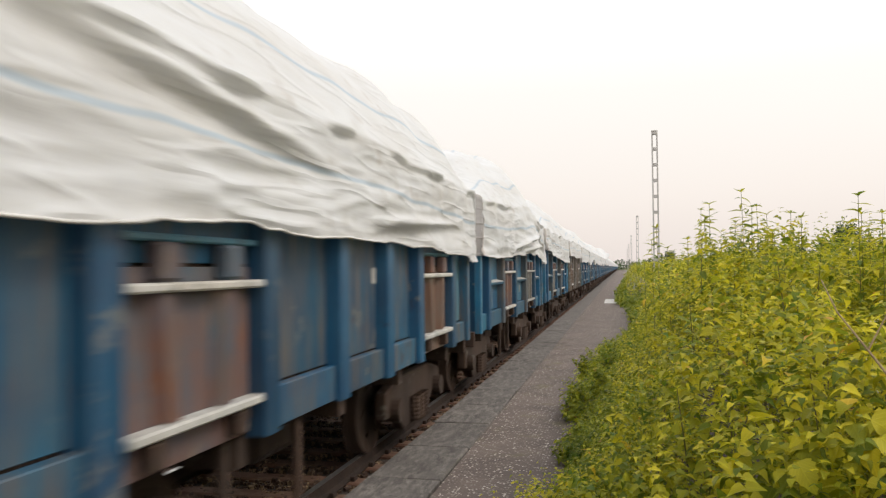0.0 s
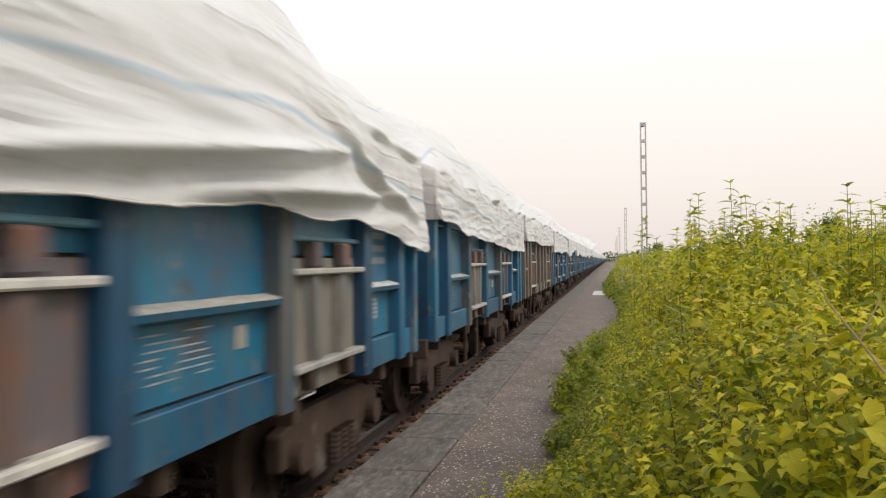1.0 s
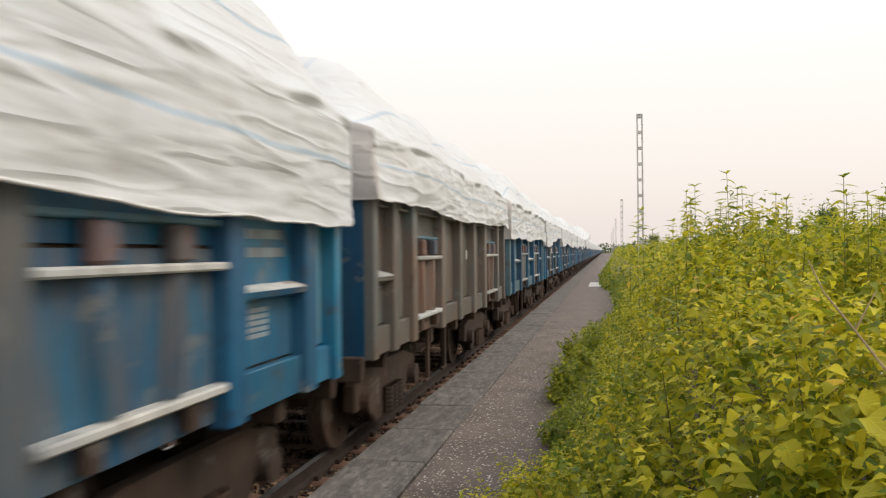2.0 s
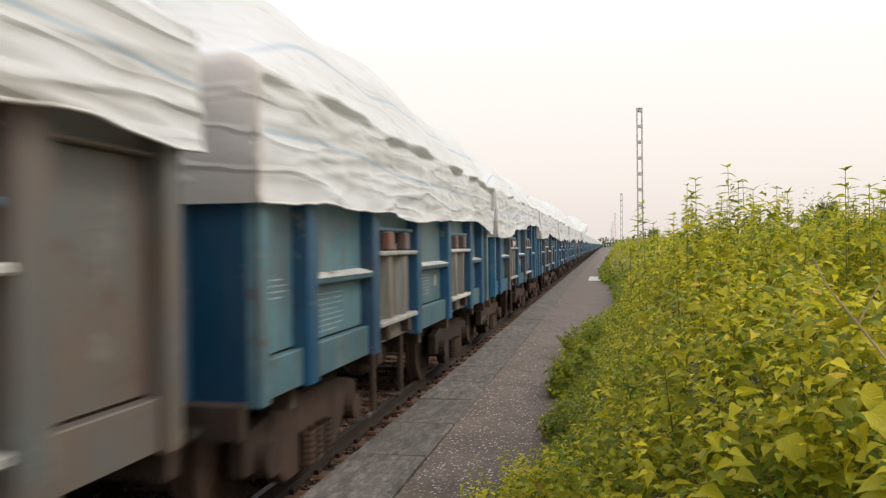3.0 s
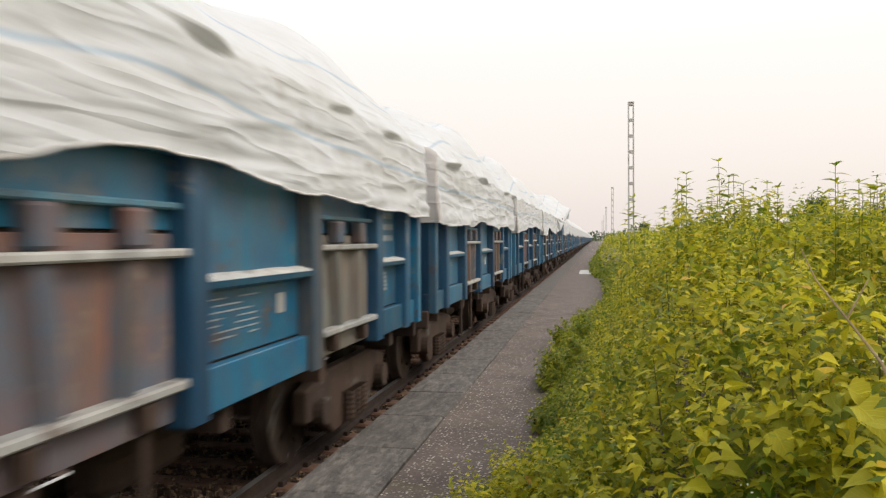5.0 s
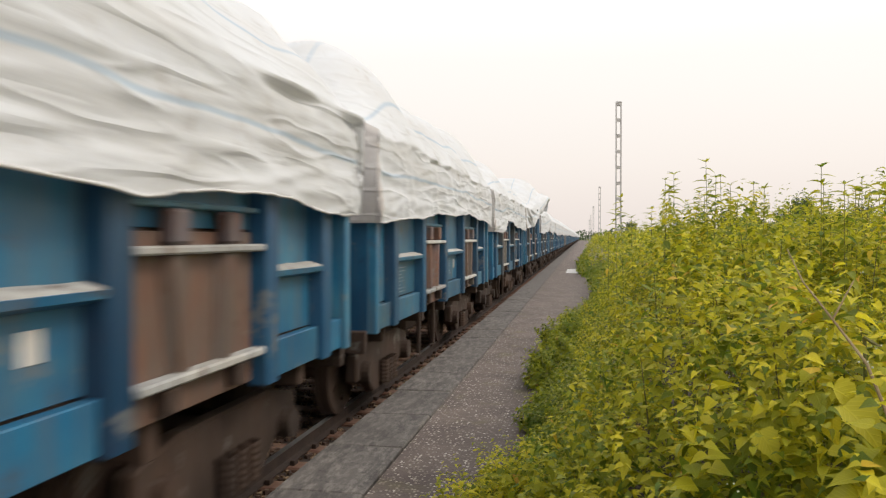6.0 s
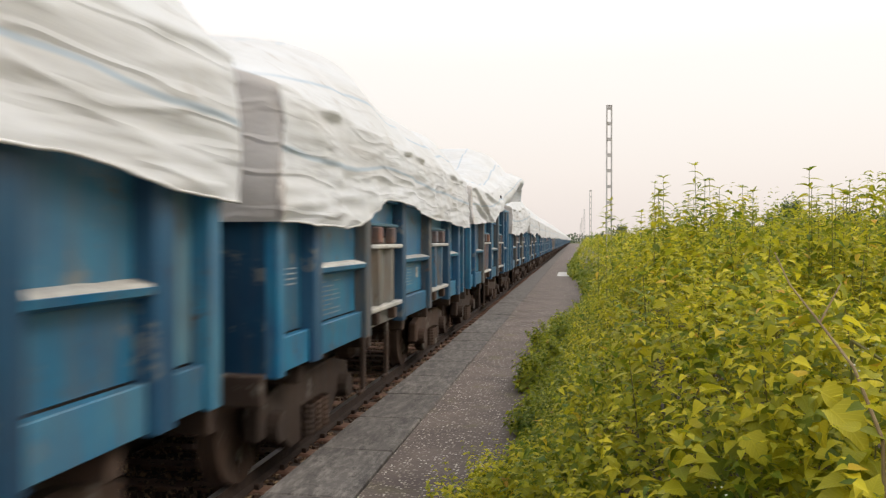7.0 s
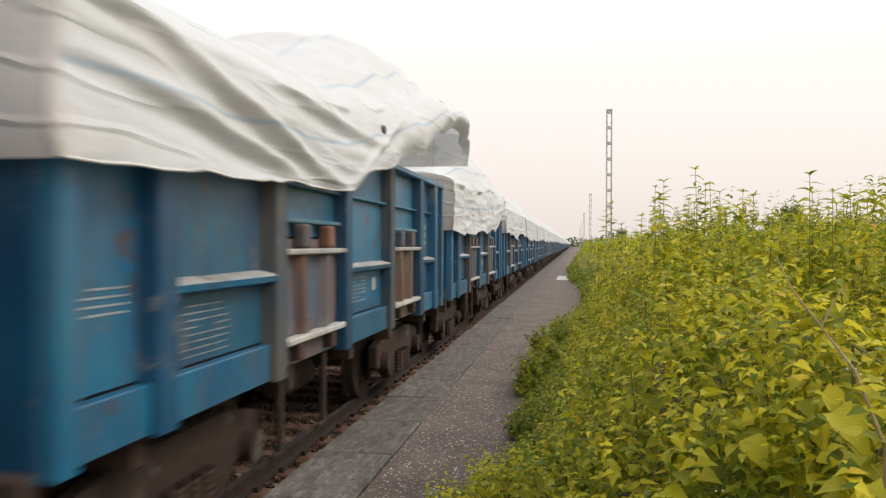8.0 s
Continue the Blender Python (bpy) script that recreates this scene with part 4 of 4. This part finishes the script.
def thicket():
    rng = np.random.default_rng(8)
    rp = random.Random(5)
    bands = [(0.75, 3.4, 3.6, 11), (3.4, 7.0, 5.0, 10), (7.0, 14, 6.5, 8), (14, 30, 7, 6), (30, 62, 7, 5)]
    # sprigs per square metre, band by band; each band is split between its shrubs
    density = [680, 540, 170, 46, 16]
    scale = [1.0, 1.0, 1.15, 1.7, 2.4]
    for (ya, yb, xb, count), dens, sc in zip(bands, density, scale):
        centres = np.array([(rp.uniform(-0.4, min(xb, 0.45 * (ya + yb) / 2 + 1)), rp.uniform(ya, yb)) for _ in range(count)])
        n = int(dens * (yb - ya) * (xb + 0.9))
        x, y = rng.uniform(-0.9, xb, n), rng.uniform(ya, yb, n)
        if yb > 5:
            # the low fringe is thick with small leaves
            m = int(dens * 0.4 * (yb - ya) * 0.6)
            yf = rng.uniform(max(ya, 5.0), yb, m)
            x, y = np.concatenate([x, thicket_edge(yf) + rng.uniform(-0.1, 0.5, m)]), np.concatenate([y, yf])
            n = len(x)
        h = thicket_height(x, y)
        # the thicket grows thinner away from the platform
        keep = (h > 0.02) & ((x < 0.42 * y + 0.7) | (rng.random(n) < 0.22))
        x, y, h = x[keep], y[keep], h[keep]
        depth = rng.random(len(x)) ** 1.3 * np.minimum(h, 0.9) + 0.04 + 0.12 * np.maximum(0, np.sin(6.1 * x + 2.0 * y) * np.sin(4.7 * y - 2.3 * x))
        z = np.maximum(h - depth, 0.0)
        e = 0.05
        gx = (thicket_height(x + e, y) - h) / e
        gy = (thicket_height(x, y + e) - h) / e
        out = np.stack([-np.clip(gx, -1.6, 1.6), -np.clip(gy, -1.6, 1.6), np.ones(len(x))], 1)
        out /= np.linalg.norm(out, axis=1, keepdims=True)
        axis = out * 0.55 + np.array([0, 0, 0.75]) + rng.normal(0, 0.38, out.shape)
        near = np.clip((2.9 - y) / 1.5, 0, 1) * np.clip(x / 0.4, 0, 1)
        leaf = (0.027 + 0.038 * rng.random(len(x)) ** 1.4) * (1 + 0.75 * near) * np.where(y < 5.5, 1.15 - 0.1 * near, 1.05) * sc
        length = rng.uniform(0.11, 0.24, len(x)) * (1 + 0.2 * near) * sc ** 0.5
        small = (x - thicket_edge(y) < 0.42) & (y > 5.0)
        leaf = np.where(small, leaf * np.where(y > 7, 1.7, 1.35), leaf)
        own = ((x[:, None] - centres[None, :, 0]) ** 2 + (y[:, None] - centres[None, :, 1]) ** 2).argmin(1)
        foot = np.stack([x, y, z], 1)
        for c in range(count):
            sel = own == c
            if sel.sum() < 8:
                continue
            cx, cy = float(x[sel].mean()), float(y[sel].mean())
            sh = thing("shrub", "dense yellow-green leafy shrub growing over the platform", "shrub", "shrubs of the thicket", pose(cx, cy, 0))
            org = np.array([cx, cy, 0.0])
            for pick, mat, nm, lab in ((sel & ~small, LEAF, "foliage", "broad yellow-green leaves"), (sel & small, LEAFSMALL, "low_foliage", "small dark green leaves")):
                if pick.sum() > 2:
                    p, sz, nr, dr, _ = sprigs(foot[pick] - org, axis[pick], length[pick], leaf[pick], rng)
                    me = leaf_mesh(nm, p, sz, nr, dr, "broad" if yb < 4 and mat is LEAF else "narrow", mat, rng)
                    tagged(part(nm, me, mat, sh, lab), kind="stuff")
            # stems: forked, tapered, ending below the leaf canopy
            bm = bmesh.new()
            idx = np.nonzero(sel)[0]
            for q in rng.choice(idx, min(len(idx), 16 if ya < 7 else 6), replace=False):
                base = Vector(((x[q] - cx) * 0.45, (y[q] - cy) * 0.45, -0.02))
                tip = Vector((x[q] - cx, y[q] - cy, max(0.06, z[q] + 0.05)))
                mid = base.lerp(tip, 0.55) + Vector((rp.uniform(-0.06, 0.06), rp.uniform(-0.06, 0.06), 0.05))
                tube(bm, base, mid, 0.006, 0.0045, 5)
                tube(bm, mid, tip, 0.0045, 0.002, 5)
            tagged(part("stem", bm, STEM, sh), kind="stuff")
            # tiny whitish flower heads on the outer sprigs
            if ya < 7:
                bm = bmesh.new()
                for q in rng.choice(idx, min(len(idx), 26), replace=False):
                    at = Vector((x[q] - cx, y[q] - cy, z[q] + length[q] * 0.9))
                    for _ in range(rp.choice((1, 2, 4))):
                        bmesh.ops.create_icosphere(bm, subdivisions=1, radius=rp.uniform(0.0015, 0.0033), matrix=Matrix.Translation(at + Vector((rp.uniform(-0.018, 0.018), rp.uniform(-0.018, 0.018), rp.uniform(-0.01, 0.012)))))
                tagged(part("flower_head", bm, BLOSSOM, sh, "tiny whitish flower heads"), kind="stuff")
            # shoots that stand up over the mass
            tall = [q for q in rng.choice(idx, min(len(idx), 40), replace=False) if h[q] > 0.8 * np.interp(y[q], [1, 4.5], [1.2, 1.9])]
            for q in tall[: (2 if ya < 7 else 3)]:
                shoot(sh, (x[q] - cx, y[q] - cy, h[q] - 0.25), rp.uniform(0.28, 0.4) * (0.7 if ya < 3 else 1), rng, rp)
    for x, y, top in ((0.87, 4.99, 2.22), (0.80, 5.1, 2.13), (1.19, 4.08, 2.1), (1.3, 4.3, 2.02), (0.54, 5.7, 2.16), (0.66, 5.4, 2.17), (0.45, 6.1, 2.06), (1.0, 4.7, 2.03), (1.6, 4.6, 2.08), (0.36, 6.6, 1.98), (1.45, 4.2, 2.0), (0.95, 5.3, 2.15), (1.9, 5.0, 2.15), (1.1, 5.4, 2.1)):
        sh = thing("shrub_sprout", "tall leafy green stalk rising above the thicket", "plant", "stalks over the thicket", pose(x, y, 0))
        shoot(sh, (rp.uniform(-0.05, 0.05), 0, 0), top, rng, rp, 0.70)
        for _ in range(2):
            shoot(sh, (rp.uniform(-0.12, 0.12), rp.uniform(-0.12, 0.12), 0), top * rp.uniform(0.88, 0.97), rng, rp, 0.70)


def big_leaves():
    """A creeper with a few large toothed leaves among the shrubs close to the walker."""
    rp, rng = random.Random(77), np.random.default_rng(77)
    v = thing("creeper", "creeper with large yellowing toothed leaves over the shrubs", "creeper", at=pose(0.75, 1.7, 0))
    bm = bmesh.new()
    pts = [Vector((0.15 + 0.1 * math.sin(i * 1.3), 0.9 - 0.22 * i, 1.45 - 0.085 * i)) for i in range(6)]
    tube(bm, (0.1, 0.6, -0.02), pts[0], 0.009, 0.006, 6)
    for a, b in zip(pts, pts[1:]):
        tube(bm, a, b, 0.006, 0.005, 6)
    part("vine_stem", bm, STEM, v)
    for i in range(16):
        x, y = rp.uniform(0.42, 1.05), rp.uniform(1.25, 2.5)
        z = float(thicket_height(np.array([x]), np.array([y]))[0]) + rp.uniform(-0.04, 0.06)
        a = rp.uniform(0, 6.28)
        me = leaf_mesh("large_leaf", np.array([(x - 0.75, y - 1.7, z)]), np.array([rp.uniform(0.085, 0.125)]), np.array([(rp.uniform(-0.5, 0.2), -0.75, 0.75)]), np.array([(math.cos(a) * 0.8, math.sin(a) * 0.5 - 0.2, -0.5 + rp.uniform(-0.3, 0.3))]), "large", BIGLEAF, rng)
        part("large_leaf", me, BIGLEAF, v)


def dry_twig():
    """A bare forked stalk that leans out over the leaves."""
    t = thing("dry_twig", "bare brown forked twig leaning over the shrubs", "twig", at=pose(0.76, 1.95, 0))
    bm = bmesh.new()
    pts = [Vector(p) for p in ((0.02, -0.02, 0.0), (0.0, 0.02, 1.3), (-0.03, 0.12, 1.45), (-0.06, 0.28, 1.54), (-0.09, 0.45, 1.63), (-0.10, 0.58, 1.72))]
    for i, (a, b) in enumerate(zip(pts, pts[1:])):
        tube(bm, a, b, 0.0052 - 0.0007 * i, 0.0045 - 0.0007 * i, 6)
    part("stalk", bm, TWIG, t)
    bm = bmesh.new()
    tube(bm, pts[3], pts[3] + Vector((0.07, 0.06, 0.10)), 0.003, 0.0018, 5)
    part("side_twig", bm, TWIG, t)


def shoot(sh, foot, length, rng, rp, bare=0.25):
    k = 0.18 if bare < 0.5 else 0.03
    lean = Vector((rp.uniform(-k, k), rp.uniform(-k, k), 1)).normalized()
    foot = Vector(foot)
    bm = bmesh.new()
    tube(bm, foot, foot + lean * length, 0.004, 0.0015, 5)
    part("shoot", bm, STEM, sh)
    pts, nr, sz, dr = [], [], [], []
    levels = max(4, int(length * (1 - bare) / 0.036))
    for i in range(levels):
        f = bare + (1 - bare) * i / (levels - 1)
        p = foot + lean * length * f
        last = i == levels - 1
        g = (f - bare) / (1 - bare)
        for s in range(5 if last else rp.choice((2, 2, 3))):
            a = s * 1.257 if last else i * 1.1 + s * 2.09 + rp.uniform(-0.5, 0.5)
            pts.append(p)
            nr.append((rp.uniform(-0.4, 0.4), rp.uniform(-0.4, 0.4), 1))
            sz.append((0.05 if last else 0.105 - 0.04 * g) * rp.uniform(0.5, 1.25))
            dr.append((math.cos(a), math.sin(a), (0.7 if last else -0.15 + 0.5 * g) + rp.uniform(-0.5, 0.4)))
    me = leaf_mesh("shoot_leaves", np.array(pts), np.array(sz), np.array(nr), np.array(dr), "lance", LEAF, rng)
    tagged(part("shoot_leaves", me, LEAF, sh), kind="stuff")


# ---- far trees ----
def tree_proto(seed, height, spread):
    rng, rp = np.random.default_rng(seed), random.Random(seed)
    t = thing("tree", "hazy broadleaf tree far beyond the platform", "tree", "trees on the horizon")
    bm = bmesh.new()
    tube(bm, (0, 0, -0.5), (0.1, 0, height * 0.45), 0.28, 0.17, 8)
    tips = []
    for i in range(9):
        a, up = i * 2.4, rp.uniform(0.55, 0.95)
        tip = Vector((math.cos(a) * spread * rp.uniform(0.3, 0.8), math.sin(a) * spread * rp.uniform(0.3, 0.8), height * up))
        tube(bm, (0.1, 0, height * rp.uniform(0.3, 0.45)), tip, 0.11, 0.03, 6)
        tips.append(tip)
    part("trunk", bm, STEM, t)
    n = 2600
    own = rng.integers(0, len(tips), n)
    p = np.array([tuple(tips[i]) for i in own]) + rng.normal(0, 1, (n, 3)) * np.array([spread * 0.22, spread * 0.22, height * 0.1])
    me = leaf_mesh("crown", p, rng.uniform(0.25, 0.55, n), rng.normal(0, 1, (n, 3)) + np.array([0, 0, 0.6]), rng.normal(0, 1, (n, 3)), "narrow", TREELEAF, rng)
    tagged(part("crown", me, TREELEAF, t), kind="stuff")
    return t


def trees():
    rp = random.Random(21)
    protos = [tree_proto(1, 9.5, 3.6), tree_proto(2, 7.0, 3.0), tree_proto(3, 12.0, 3.2)]
    spots = [(0.175, 260), (0.205, 230), (0.262, 205), (0.285, 240), (0.31, 190), (0.33, 260), (0.36, 210), (0.40, 230), (0.43, 190), (0.12, 420), (0.09, 480), (0.06, 520), (0.15, 380), (0.23, 300), (0.24, 320)]
    for i, (r, y) in enumerate(spots):
        at = pose(r * y, y, GROUND_Z, 0, 0, rp.uniform(0, 360))
        if i < 3:
            protos[i].matrix_basis = at
        else:
            copy_thing(protos[i % 3], at)
    # a screen of scrub along the horizon
    rng = np.random.default_rng(31)
    n = 16000
    x = rng.uniform(-420, 620, n)
    y = 690 + rng.normal(0, 14, n)
    z = GROUND_Z + rng.random(n) ** 1.3 * (6.5 + 3.0 * np.sin(x * 0.05) + 2.0 * np.sin(x * 0.17 + 2))
    me = leaf_mesh("scrub", np.stack([x, y, z], 1), rng.uniform(1.2, 2.6, n), rng.normal(0, 1, (n, 3)), rng.normal(0, 1, (n, 3)), "narrow", TREELEAF, rng)
    tagged(new("scrub_belt", me), "distant hazy belt of scrub and trees on the horizon", "trees", kind="stuff")


def soil_bed():
    """Earth and litter that has gathered on the platform under the thicket."""
    vs, fs = [], []
    ys = [0.4 + 0.4 * j for j in range(150)]
    for y in ys:
        e = float(thicket_edge(y)) + 0.16 + 0.05 * math.sin(y * 3.1)
        vs += [(e, y, -0.004), (e + 0.12, y, 0.012), (5.4, y, 0.015)]
    for j in range(len(ys) - 1):
        a = 3 * j
        fs += [(a, a + 1, a + 4, a + 3), (a + 1, a + 2, a + 5, a + 4)]
    tagged(new("soil_bed", mesh_from("soil_bed", vs, fs, SOIL, True)), "dark earth and litter under the shrubs", "soil", kind="structure")


EDGE = build_setting()
soil_bed()
rails()
build_train()
masts()
trees()
thicket()
big_leaves()
dry_twig()
ballast()
coping_slabs(EDGE)


def motions():
    turn = math.degrees(SPEED / 0.5)
    for k, w, c in TRAIN:
        rows = [(t, pose(TRACK_X, front_y(k, t), RAIL_Z)) for t in (0.0, 2.0, 4.0, 6.0, 8.0)]
        walk(w, rows)
        walk(c, rows)
        if -9 <= k <= 3:
            for bog in w.children:
                for ws in bog.children:
                    if ws.name.startswith("wheelset"):
                        y = ws.location.y
                        walk(ws, [(f / 30, pose(0, y, 0.5, turn * f / 30)) for f in range(0, 241)])


motions()
